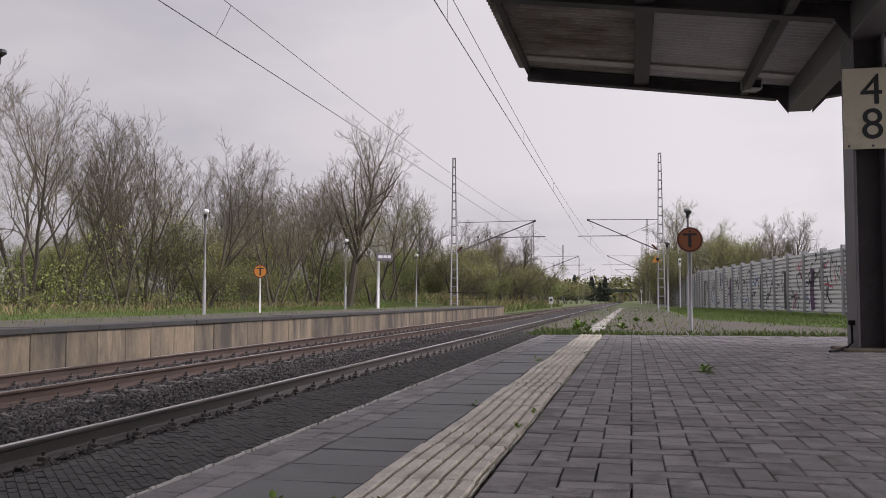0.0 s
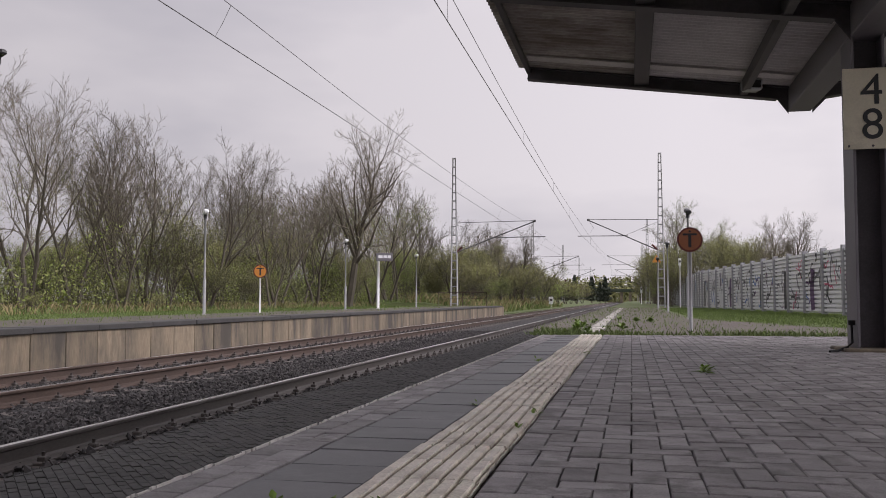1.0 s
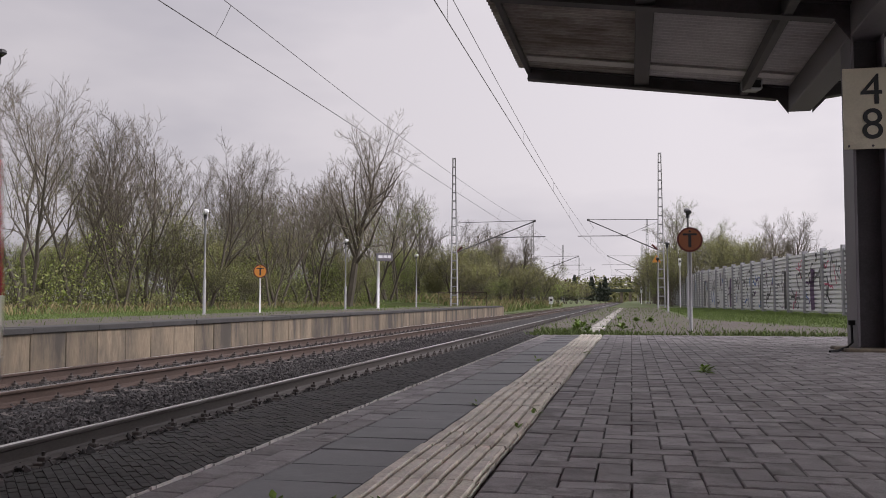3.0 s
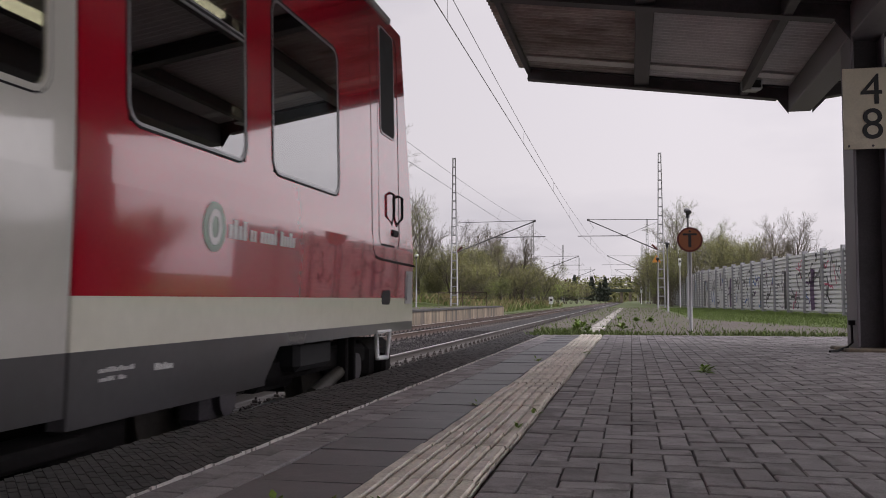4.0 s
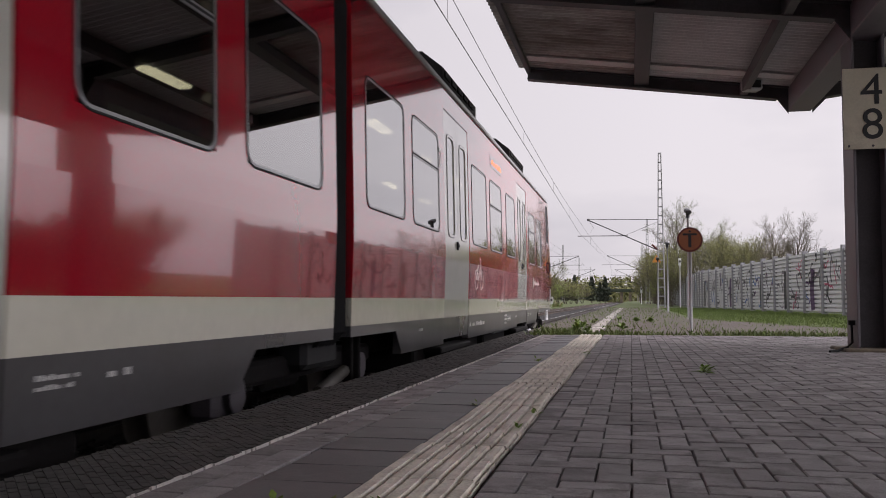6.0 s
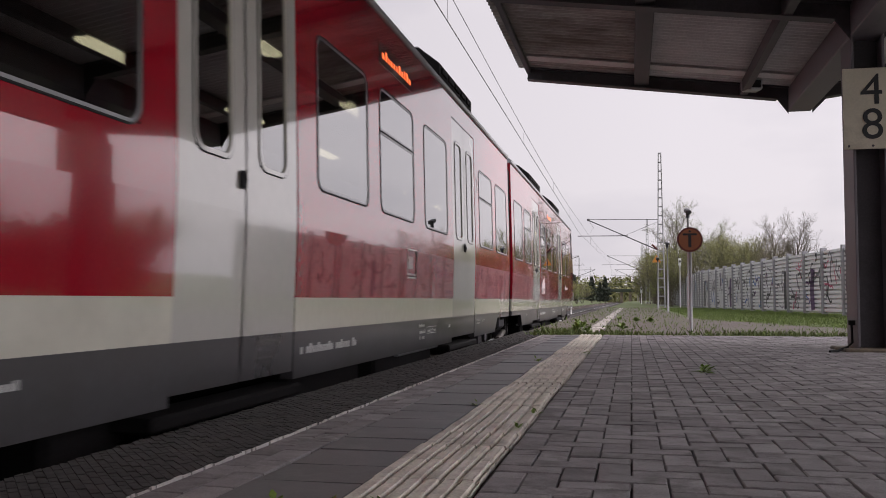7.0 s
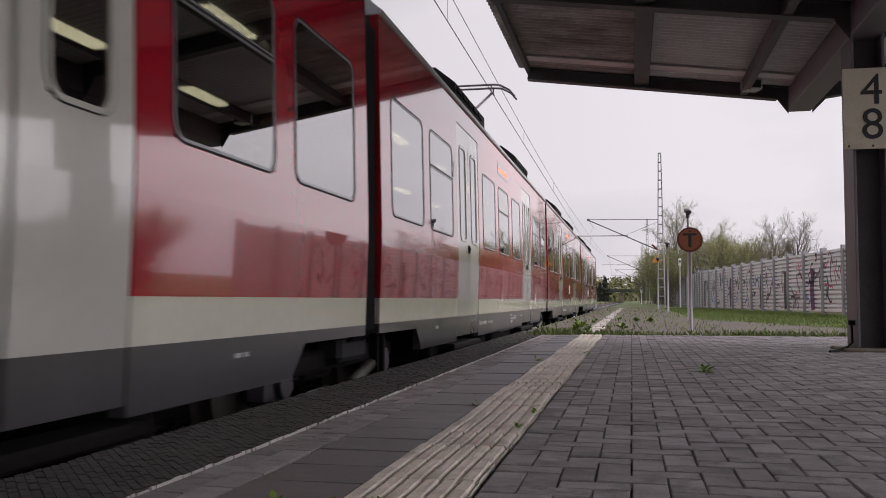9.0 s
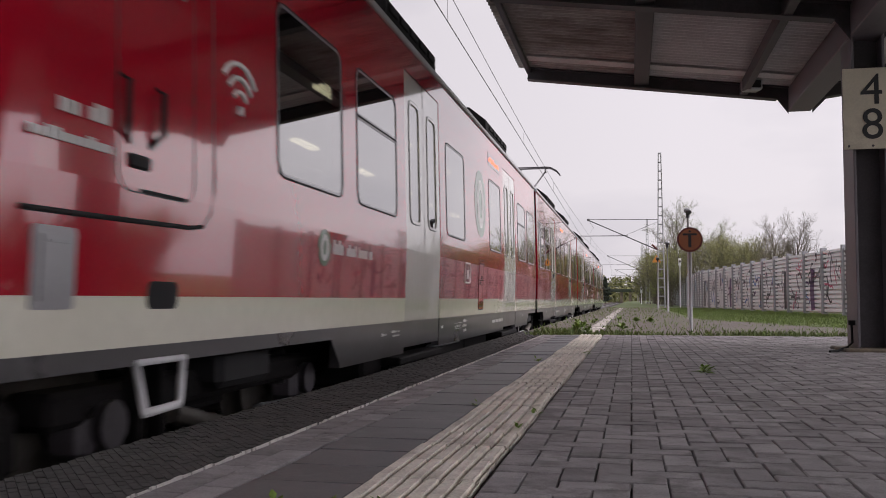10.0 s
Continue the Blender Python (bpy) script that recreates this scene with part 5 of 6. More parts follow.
KINDS = {
    "a": tree_kind("tree", 11, 9.0, "bare spring tree with several steep stems", "tree", LEAF_DRAB, 5, 0.034, 0.35, 5.4, stems=3, spread=0.5, kids=(8, 6, 5, 4)),
    "b": tree_kind("tree", 12, 9.0, "bare spring tree with upright twiggy crown", "tree", LEAF_DRAB, 5, 0.034, 0.35, 5.0, stems=2, spread=0.55, kids=(9, 7, 5, 4)),
    "c": tree_kind("tree", 13, 9.0, "bare broad tree with dark spreading branches", "tree", LEAF_DRAB, 4, 0.034, 0.3, 4.6, stems=1, spread=0.66, thick=0.028, kids=(16, 8, 6, 4)),
    "d": tree_kind("tree", 14, 9.0, "slender tree just coming into leaf", "tree", LEAF, 4, 0.036, 0.25, 7.0, stems=2, spread=0.52, kids=(9, 6, 5, 4)),
    "e": tree_kind("shrub", 15, 4.0, "dense olive-brown shrub budding in spring", "shrub", LEAF_DRAB, 3, 0.032, 0.16, stems=7, spread=0.52, thick=0.012, levels=3, kids=(8, 7, 9)),
    "f": tree_kind("shrub", 16, 4.0, "fresh green shrub with young leaves", "shrub", LEAF, 3, 0.034, 0.16, stems=7, spread=0.56, thick=0.012, levels=3, kids=(8, 7, 9)),
    "g": tree_kind("tree", 17, 9.0, "tall slim tree with drooping leafy twigs", "tree", LEAF, 2, 0.034, 0.1, stems=1, spread=0.42, droop=0.07, kids=(14, 6, 5, 6)),
}
USED = set()


def plant(kind, x, y, height, turn, wide=1.0, z=None):
    src = KINDS[kind]
    k = height * (1.06 if y > 50 else 0.97) / (4.0 if kind in "ef" else 9.0)
    z = ground_height(x, y) - 0.03 if z is None else z
    m = pose(x, y, z, 0, 0, turn) @ Matrix.Diagonal((k * wide, k * wide, k, 1))
    if kind in USED:
        copy_thing(src, m)
    else:
        src.matrix_basis = m
        USED.add(kind)


# the row behind the far platform: kind, across, along, height, turn
for row in (
        ("a", -20.5, 27.8, 8.1, 0), ("b", -21.5, 32.2, 8.0, 40), ("b", -20.0, 33.0, 7.3, 200), ("a", -20.5, 36.0, 8.8, 120),
        ("c", -24.0, 39.5, 8.0, 10), ("a", -19.5, 39.5, 8.6, 250), ("b", -22.0, 46.0, 8.4, 310), ("a", -20.0, 49.5, 9.4, 75),
        ("b", -19.0, 53.0, 8.4, 160), ("d", -21.0, 56.0, 8.0, 30), ("c", -18.0, 56.5, 11.4, 90), ("b", -22.0, 62.0, 9.0, 222),
        ("d", -18.5, 63.5, 9.2, 340), ("a", -19.0, 70.0, 9.5, 20), ("b", -20.0, 77.0, 10.0, 100)):
    plant(*row)
for row in (
        ("a", -26.0, 44.0, 7.0, 170), ("b", -25.0, 54.0, 7.6, 33), ("c", -25.0, 68.0, 8.4, 60), ("b", -18.5, 45.0, 7.0, 5), ("c", -20.0, 84.0, 9.0, 180), ("a", -18.0, 92.0, 8.5, 265), ("b", -17.0, 106.0, 8.6, 11), ("c", -18.0, 112.0, 9.0, 140),
        ("c", -32.0, 50.0, 8.0, 95), ("a", -30.0, 64.0, 8.4, 300),
        ("c", -31.0, 76.0, 10.0, 17), ("b", -29.0, 90.0, 10.4, 77), ("a", -28.0, 104.0, 9.4, 190), ("d", -22.0, 126.0, 6.6, 50),
        ("d", -20.0, 142.0, 7.0, 210), ("b", -24.0, 160.0, 7.4, 130)):
    plant(*row)
srng = random.Random(21)
for i in range(44):
    y = 24 + i * 2.1 + srng.uniform(-0.7, 0.7)
    x = -19.5 - srng.uniform(-1.2, 5.5)
    plant("f" if srng.random() < 0.3 else "e", x, y, srng.choice((1.3, 2.0, 2.8, 3.6, 4.6, 5.6)) * srng.uniform(0.85, 1.15) * (1.1 if y > 45 else 0.8), srng.uniform(0, 360), srng.uniform(0.8, 1.15))
for i in range(16):
    plant(srng.choice("eef"), -13.6 - srng.uniform(0, 5), 84 + i * 6.5, srng.uniform(2.2, 3.8), srng.uniform(0, 360), 1.3)
for i in range(12):
    plant(srng.choice("eee"), -29.0 + srng.uniform(-4, 3), 26 + i * 3.4, srng.uniform(3.5, 5.2), srng.uniform(0, 360), 1.4)


def thicket(name, count, area, mat, seed, label, sliver):
    """Undergrowth that nobody could count: upright slivers of twig, or small leaves."""
    r = np.random.RandomState(seed)
    x0, x1, y0, y1 = area
    x, y = x0 + (x1 - x0) * r.rand(count), y0 + (y1 - y0) * r.rand(count)
    top = 2.7 + 1.5 * np.sin(y * 0.37) * np.sin(y * 0.11 + 1) + 0.9 * np.sin(x * 0.9 + y * 0.8) + 0.012 * (y - 30) - 1.3 * np.clip((40 - y) / 10, 0, 1)
    z = np.maximum(top, 0.8) * r.rand(count) ** 1.15
    c = np.stack([x, y, z], 1)
    if sliver:
        d = r.normal(0, 0.42, (count, 3))
        d[:, 2] = 1.0
        d *= r.uniform(0.25, 0.8, (count, 1))
        sd = np.stack([r.normal(size=count), r.normal(size=count), np.zeros(count)], 1)
        sd *= (0.011 / np.linalg.norm(sd, axis=1))[:, None]
        v = np.stack([c - sd, c + sd, c + d], 1).reshape(-1, 3)
        f = np.arange(3 * count).reshape(-1, 3)
    else:
        a, b = r.normal(0, 0.032, (count, 3)), r.normal(0, 0.02, (count, 3))
        v = np.stack([c - a, c + b, c + a, c - b], 1).reshape(-1, 3)
        f = np.arange(4 * count).reshape(-1, 4)
    me = bpy.data.meshes.new(name)
    me.from_pydata(v.tolist(), [], f.tolist())
    me.materials.append(mat)
    tagged(new(name, me), label, "undergrowth", kind="stuff")


thicket("undergrowth_twigs", 46000, (-31, -20.5, 22, 118), TWIG, 31, "tangled bare brown undergrowth between the trees", True)
thicket("undergrowth_leaves", 80000, (-31, -19.5, 22, 118), LEAF_DRAB, 32, "olive budding undergrowth between the trees", False)
thicket("undergrowth_leaves", 56000, (-29, -19.0, 26, 118), LEAF, 33, "fresh green undergrowth between the trees", False)
# bushes on the bank along the far track: kind, across, along, height, turn, breadth
for row in (
        ("e", -13.4, 78.0, 4.2, 10, 1.3), ("f", -12.9, 84.0, 3.4, 80, 1.4), ("e", -14.2, 86.0, 6.2, 150, 1.1), ("f", -13.0, 91.0, 4.0, 20, 1.3),
        ("c", -13.6, 96.0, 7.4, 210, 1.0), ("e", -12.4, 97.0, 4.6, 260, 1.3), ("c", -12.8, 108.0, 8.2, 30, 1.0), ("e", -12.2, 104.0, 5.2, 330, 1.3),
        ("f", -12.0, 112.0, 4.4, 110, 1.3), ("e", -11.8, 121.0, 5.0, 45, 1.3), ("d", -12.4, 128.0, 6.8, 190, 1.1), ("f", -11.6, 133.0, 4.6, 300, 1.3),
        ("f", -11.4, 145.0, 5.0, 75, 1.3), ("e", -11.2, 158.0, 4.6, 15, 1.4), ("f", -11.2, 172.0, 4.8, 220, 1.4), ("e", -11.0, 188.0, 4.6, 130, 1.5), ("e", -10.9, 206.0, 4.4, 60, 1.6),
        ("e", -16.0, 82.0, 5.6, 200, 1.3), ("f", -16.0, 93.0, 5.4, 12, 1.3), ("e", -15.6, 103.0, 6.0, 99, 1.3), ("e", -15.0, 116.0, 6.0, 270, 1.3),
        ("e", 3.3, 80.0, 4.4, 0, 1.0), ("f", 3.5, 88.0, 5.4, 70, 1.0), ("e", 3.0, 94.0, 5.6, 140, 1.0), ("e", 3.6, 99.0, 7.0, 215, 1.0), ("f", 2.8, 105.0, 5.0, 290, 1.1),
        ("e", 3.4, 109.0, 6.6, 25, 1.1), ("e", 2.6, 125.0, 4.8, 55, 1.2), ("f", 2.2, 136.0, 4.2, 165, 1.2), ("e", 1.8, 150.0, 3.8, 245, 1.3), ("e", 1.6, 168.0, 3.4, 320, 1.4)):
    plant(*row)
# behind the noise barrier and far along the line
for row in (("g", 4.6, 100.0, 9.0, 0), ("e", 6.8, 66.0, 5.6, 40), ("e", 6.9, 61.0, 5.0, 140), ("f", 7.0, 73.0, 6.4, 240), ("e", 9.0, 66.0, 5.0, 15), ("c", 8.1, 60.0, 5.4, 100),
            ("c", 9.4, 52.0, 4.9, 300), ("e", 6.6, 82.0, 6.6, 200), ("g", 6.4, 92.0, 6.6, 90), ("d", 5.2, 122.0, 7.5, 10), ("f", 3.6, 112.0, 4.6, 80), ("e", 3.2, 128.0, 4.4, 170), ("d", 5.0, 150.0, 7.6, 260), ("e", 3.4, 140.0, 4.0, 20), ("d", 4.0, 180.0, 6.5, 60), ("e", 4.2, 113.0, 6.6, 33), ("e", 5.0, 117.0, 7.4, 150), ("f", 4.4, 125.0, 7.0, 290), ("e", 3.8, 134.0, 6.6, 75), ("e", 4.2, 146.0, 6.4, 210), ("e", 3.8, 160.0, 6.4, 110), ("f", 4.0, 172.0, 6.4, 10)):
    plant(*row)
hr = random.Random(41)
hedge = thing("hedge", "low brown bare hedge with a ragged top behind the platform", "hedge", pose(12.3, 8.0, -0.07))
part("leaves", leaf_mesh("leaves", [Vector((hr.gauss(0, 0.5), y, (1.75 + 0.25 * math.sin(y * 1.3) + 0.25 * math.sin(y * 3.7)) * hr.random() ** 0.8)) for y in [hr.uniform(-18, 20) for _ in range(15000)]], 2, 0.1, 0.08, TWIG, 41), None, hedge)
bm = bmesh.new()
for k in range(38):
    tube(bm, [(hr.gauss(0, 0.15), -18 + k, -0.05), (hr.gauss(0, 0.25), -18 + k + hr.gauss(0, 0.3), 1.5)], [0.05, 0.015], 5)
part("stems", bm, BARK, hedge)
# the far bank of trees on the platform's other side, mirrored in the train
for i in range(11):
    plant("abcdef"[i % 6], 26 + srng.uniform(-3, 5), -16 + i * 7.0, srng.uniform(4.5, 6.5), srng.uniform(0, 360), 1.2)


def conifer(x, y, h, seed):
    r = np.random.RandomState(seed)
    ob = thing("conifer", "dark distant conifer with ragged outline", "tree", pose(x, y, -0.6), group="distant conifers")
    bm = bmesh.new()
    tube(bm, [(0, 0, 0), (0, 0, h)], [h * 0.025, 0.02], 6)
    part("trunk", bm, BARK, ob)
    n = 2600
    z = h * (0.12 + 0.88 * r.rand(n) ** 0.8)
    rad = (h - z) * 0.4 * r.rand(n) ** 0.5 * (0.75 + 0.35 * np.sin(z * 5.0)) + 0.05
    a = r.rand(n) * math.tau
    c = np.stack([rad * np.cos(a), rad * np.sin(a), z], 1)
    part("needles", leaf_mesh("needles", [Vector(p) for p in c.tolist()], 1, 0.28, 0.05, LEAF_DARK, seed), None, ob)


for i, (x, y, h) in enumerate(((-10.4, 246, 7.2), (-7.0, 250, 7.2), (-9.0, 268, 6.0), (-14.6, 240, 7.4), (-17.4, 244, 6.4))):
    conifer(x, y, h, i)


def blades(name, count, area, tall, mat, seed, label, z_of, bias=1.4, wide=0.006, bare=None):
    """Grass as many bent blades in one mesh."""
    r = np.random.RandomState(seed)
    x0, x1, y0, y1 = area
    x = x0 + (x1 - x0) * r.rand(count)
    y = y0 + (y1 - y0) * r.rand(count) ** bias
    clump = 0.45 + 0.75 * (np.sin(x * 3.1 + np.sin(y * 2.3) * 2) * np.sin(y * 1.7 + x) > r.uniform(-0.6, 0.5, count))
    h = tall * r.uniform(0.4, 1.2, count) * clump
    if bare:        # thin and short on bare earth
        edge = np.array([bare(q) for q in y]) + r.normal(0, 0.35, count)
        h = np.where((x < edge) & (r.rand(count) > 0.06), 0.002, h)
    a = r.rand(count) * math.tau
    w = wide * (1 + y / 45.0)
    dx, dy = np.cos(a), np.sin(a)
    lx, ly = r.normal(0, 0.35, count) * h, r.normal(0, 0.35, count) * h
    z = np.array([z_of(p, q) for p, q in zip(x, y)])
    v = np.stack([np.stack([x - dx * w, y - dy * w, z], 1), np.stack([x + dx * w, y + dy * w, z], 1),
                  np.stack([x + dx * w * 0.6 + lx * 0.4, y + dy * w * 0.6 + ly * 0.4, z + h * 0.6], 1), np.stack([x + lx, y + ly, z + h], 1)], 1)
    k = 4 * np.arange(count)[:, None]
    f = np.concatenate([k + np.array([[0, 1, 2]]), k + np.array([[0, 2, 3]])])
    me = bpy.data.meshes.new(name)
    me.from_pydata(v.reshape(-1, 3).tolist(), [], f.tolist())
    me.materials.append(mat)
    tagged(new(name, me), label, "grass", kind="stuff")


flat = lambda x, y: -0.07
blades("grass", 5500, (-1.3, 7.2, PAVED_END - 0.1, PAVED_END + 0.75), 0.085, GRASS, 1, "fringe of green weeds where the paving ends", lambda x, y: -0.03, 1.0)
blades("grass", 900, (-1.5, -0.8, 12.9, 15.4), 0.08, GRASS, 2, "tufts of weeds at the platform edge", lambda x, y: -0.03, 1.0)
blades("grass", 80000, (1.9, 9.5, 14.6, 62), 0.05, GRASS, 3, "short green grass in front of the noise barrier", flat, 1.25, wide=0.008, bare=bare_edge)
blades("grass", 2400, (-1.7, 1.7, 16, 64), 0.07, GRASS, 4, "thin weeds on the disused gravel platform", lambda x, y: -0.03, 1.3)
blades("grass", 40000, (-18.5, -12.9, 12, 64), 0.055, GRASS, 5, "green spring grass behind the far platform", ground_height, 1.1)
blades("grass", 9000, (-24, -18.0, 14, 66), 0.32, GRASS_DRY, 6, "tall straw-coloured grass under the trees", ground_height, 1.1, 0.008)
blades("grass", 12000, (-23, -17.6, 14, 80), 0.22, GRASS, 7, "rank green grass under the trees", ground_height, 1.1, 0.008)
blades("grass", 9000, (-17, -9.6, 66, 130), 0.5, GRASS, 8, "rough green grass on the bank", ground_height, 1.2, 0.008)
blades("grass", 5000, (-17, -9.8, 66, 130), 0.6, GRASS_DRY, 9, "dry straw grass on the bank", ground_height, 1.2, 0.008)
blades("grass", 1300, (-12.7, -9.8, 10, 60), 0.08, GRASS, 10, "thin weeds on the far platform", lambda x, y: 0.068, 1.0)


# ---- overhead line ----


def mast(x, y, top, side):
    """Lattice mast: two tapered legs with battens; side points at its track."""
    z0 = ground_height(x, y) - 0.1
    ob = thing("catenary_mast", "weathered grey steel lattice mast beside the track", "mast", pose(x, y, z0), group="catenary masts")
    h = top - z0
    for s in (-1, 1):
        for q in (-1, 1):
            bm = bmesh.new()
            tube(bm, [(s * 0.25, q * 0.1, 0), (s * 0.085, q * 0.07, h)], [0.04, 0.03], 4)
            part("leg", bm, MAST_STEEL, ob)
    n = int(h / 0.62)
    for i in range(n + 1):
        z = 0.3 + i * (h - 0.35) / n
        w = 0.25 + (0.085 - 0.25) * z / h
        for q in (-1, 1):
            part("batten", boxes((-w, w, q * 0.08 - 0.015, q * 0.08 + 0.015, z - 0.04, z + 0.04)), MAST_STEEL, ob)
    part("mast_foot", boxes((-0.5, 0.5, -0.4, 0.4, -0.2, 0.14), bevel=0.03), CONCRETE, ob, "concrete foot")
    return ob


def cantilever(x_mast, x_tip, y):
    """Bracket that carries the wires: stay, strut, registration tube and arm."""
    s = 1 if x_tip > x_mast else -1
    ob = thing("cantilever_bracket", "thin dark catenary bracket fixed to a mast", "catenary bracket", pose(x_mast, y, 0), group="catenary brackets")
    d = abs(x_tip - x_mast)
    part("stay", tubes(([(s * 0.15, 0, 6.12), (s * d, 0, 6.18)], 0.022)), WIRE, ob)
    part("strut", tubes(([(s * 0.15, 0, 3.95), (s * d, 0, 6.14)], 0.04)), WIRE, ob)
    part("registration_tube", tubes(([(s * d * 0.45, 0, 5.0), (s * (d + 0.75), 0, 5.02)], 0.03)), WIRE, ob)
    part("hanger", tubes(([(s * d * 0.5, 0, 5.0), (s * 0.2, 0, 5.95)], 0.012)), WIRE, ob)
    part("drop_tube", tubes(([(s * d, 0, 6.14), (s * (d - 0.35), 0, 5.6), (s * (d - 0.1), 0, 5.22)], 0.012)), WIRE, ob)
    bm = bmesh.new()
    tube(bm, [(s * 0.15, 0, 3.95), (s * 0.6, 0, 4.36)], 0.07, 8)
    part("insulator", bm, MAROON, ob)
    part("clamp", boxes((s * d - 0.08, s * d + 0.08, -0.06, 0.06, 6.08, 6.24), bevel=0.02), WIRE, ob)


SUPPORTS = [65, 119, 173, 227, 290]
for y in SUPPORTS:
    mast(-12.65, y, 10.9, 1)
    mast(2.02, y, 10.8, -1)
    cantilever(-12.65, -6.75, y)
    cantilever(2.02, -2.95, y)


def line_wire(name, pts, rad, label):
    bm = bmesh.new()
    tube(bm, pts, rad, 5)
    return tagged(new(name, finish(bm, name, WIRE)), label, "wire")


for name, x_a, x_b in (("near", -2.74, -3.6), ("far", -7.1, -7.75)):
    contact = line_wire("contact_wire", [(x_a, -10, 5.25), (x_b, 65, 5.25), (x_a, 119, 5.25), (x_b, 173, 5.25), (x_a, 227, 5.25), (x_b, 290, 5.25)], 0.009, "dark contact wire over the track")
    pts = []
    for (ya, yb) in ((-10, 65), (65, 119), (119, 173), (173, 227), (227, 290)):
        for k in range(13):
            u = k / 12
            y = ya + (yb - ya) * u
            low = 0.42 if ya > 0 else 0.62
            top = 6.12 if ya > 0 else 6.12 + 0.35 * (1 - u)
            x = (x_a, x_b)[(0 if ya in (-10, 119, 227) else 1)] + ((x_b - x_a) if ya in (-10, 119, 227) else (x_a - x_b)) * u
            pts.append((x + (0.0 if name == "near" else 0.3), y, top - low * 4 * u * (1 - u)))
    mess = line_wire("messenger_wire", pts, 0.007, "dark messenger wire sagging between the masts")
    for i, p in enumerate(pts):
        if 2 <= i % 13 <= 10 and i < 26 and i % 2 == 0:
            u = (p[1] + 10) / 75 if p[1] < 65 else (p[1] - 65) / 54
            cx = x_a + (x_b - x_a) * u if p[1] < 65 else x_b + (x_a - x_b) * u
            tagged(line_wire("dropper_wire", [p, ((p[0] + cx) / 2 - 0.02, p[1] + 0.05, (p[2] + 5.25) / 2), (cx, p[1], 5.25)], 0.004, "thin dropper holding up the contact wire"), group="dropper wires")

# ---- lamps, signs and rails ----


def lamp_post(x, y, z, h, yaw, head=WHITE_PAINT):
    ob = thing("platform_lamp", "slim grey lamp post with a small white lamp head", "lamp post", pose(x, y, z, 0, 0, yaw), group="platform lamps")
    bm = bmesh.new()
    tube(bm, [(0, 0, 0), (0, 0, 1.0), (0, 0, 1.02), (0, 0, h - 0.1)], [0.045, 0.045, 0.03, 0.026], 10)
    part("pole", bm, MAST_STEEL, ob, "galvanised tapered pole")
    bm = bmesh.new()
    tube(bm, [(0, 0, h - 0.16), (0, 0, h - 0.02)], 0.05, 10)
    part("collar", bm, BLACK_PAINT, ob, "black collar")
    bm = boxes((-0.075, 0.075, -0.14, 0.2, h - 0.03, h + 0.085), bevel=0.03)
    hd = part("lamp_head", bm, head, ob)
    hd.matrix_basis = Matrix.Translation((0, 0, h)) @ pose(0, 0, 0, 14) @ Matrix.Translation((0, 0, -h))
    bm = boxes((-0.06, 0.06, -0.165, -0.135, h - 0.015, h + 0.075), bevel=0.01)
    lens = part("lamp_glass", bm, BLACK_PAINT, hd, "dark lamp opening")


for y in (24.55, 37.9, 51.2):
    lamp_post(-12.2, y, 0.07, 2.95, 215)
lamp_post(-12.35, 15.75, 0.07, 5.3, 250, BLACK_PAINT)
for y in (25.5, 40.0, 54.5):
    lamp_post(1.52, y, -0.07, 2.95, 8, BLACK_PAINT)


def stop_sign(x, y, z, centre, r, face, yaw, post_mat, label):
    """Round board with a T on a post."""
    ob = thing("round_sign", label, "sign", pose(x, y, z, 0, 0, yaw), group="round T signs")
    bm = bmesh.new()
    tube(bm, [(0, 0.03, 0), (0, 0.03, centre + r * 0.6)], 0.026, 10)
    part("post", bm, post_mat, ob)

    def disc(name, rad, y0, y1, mat, cx=0, cz=0):
        bm = bmesh.new()
        a = [bm.verts.new((cx + rad * math.cos(k * math.tau / 28), y0, centre + cz + rad * math.sin(k * math.tau / 28))) for k in range(28)]
        b = [bm.verts.new((v.co.x, y1, v.co.z)) for v in a]
        for k in range(28):
            bm.faces.new((a[k], a[(k + 1) % 28], b[(k + 1) % 28], b[k]))
        bm.faces.new(a)
        bm.faces.new(b[::-1])
        bmesh.ops.recalc_face_normals(bm, faces=bm.faces)
        return part(name, bm, mat, ob)

    disc("rim", r, -0.004, 0.004, MAROON)
    disc("face", r * 0.86, -0.008, 0.0, face)
    bm = boxes((-r * 0.55, r * 0.55, -0.012, -0.004, centre + r * 0.34, centre + r * 0.5), (-r * 0.12, r * 0.12, -0.0125, -0.004, centre - r * 0.62, centre + r * 0.36))
    part("symbol", bm, BLACK_PAINT, ob, "black T symbol")
    disc("dot", r * 0.09, -0.0125, -0.004, BLACK_PAINT, 0, r * 0.66)


stop_sign(0.9, 14.66, -0.05, 1.49, 0.195, ORANGE_DULL, -4, MAST_STEEL, "round faded orange sign with black T on a post")
stop_sign(-12.2, 28.6, 0.07, 1.39, 0.225, ORANGE, 23, WHITE_PAINT, "round bright orange sign with black T on a white post")

board = thing("station_name_board", "dark station name board on a white post", "sign", pose(-12.2, 43.1, 0.07, 0, 0, 30))
part("post", tubes(([(0, 0, 0), (0, 0, 2.65)], 0.07), sides=10), WHITE_PAINT, board, "white post")
part("panel", boxes((-0.12, 0.72, -0.1, -0.06, 2.34, 2.74), bevel=0.01), STEEL_GREY, board, "grey-framed panel")
for a, b in ((-0.02, 0.2), (0.24, 0.42), (0.45, 0.62)):
    part("lettering_bar", boxes((a, b, -0.104, -0.1, 2.48, 2.62)), WHITE_PAINT, board)

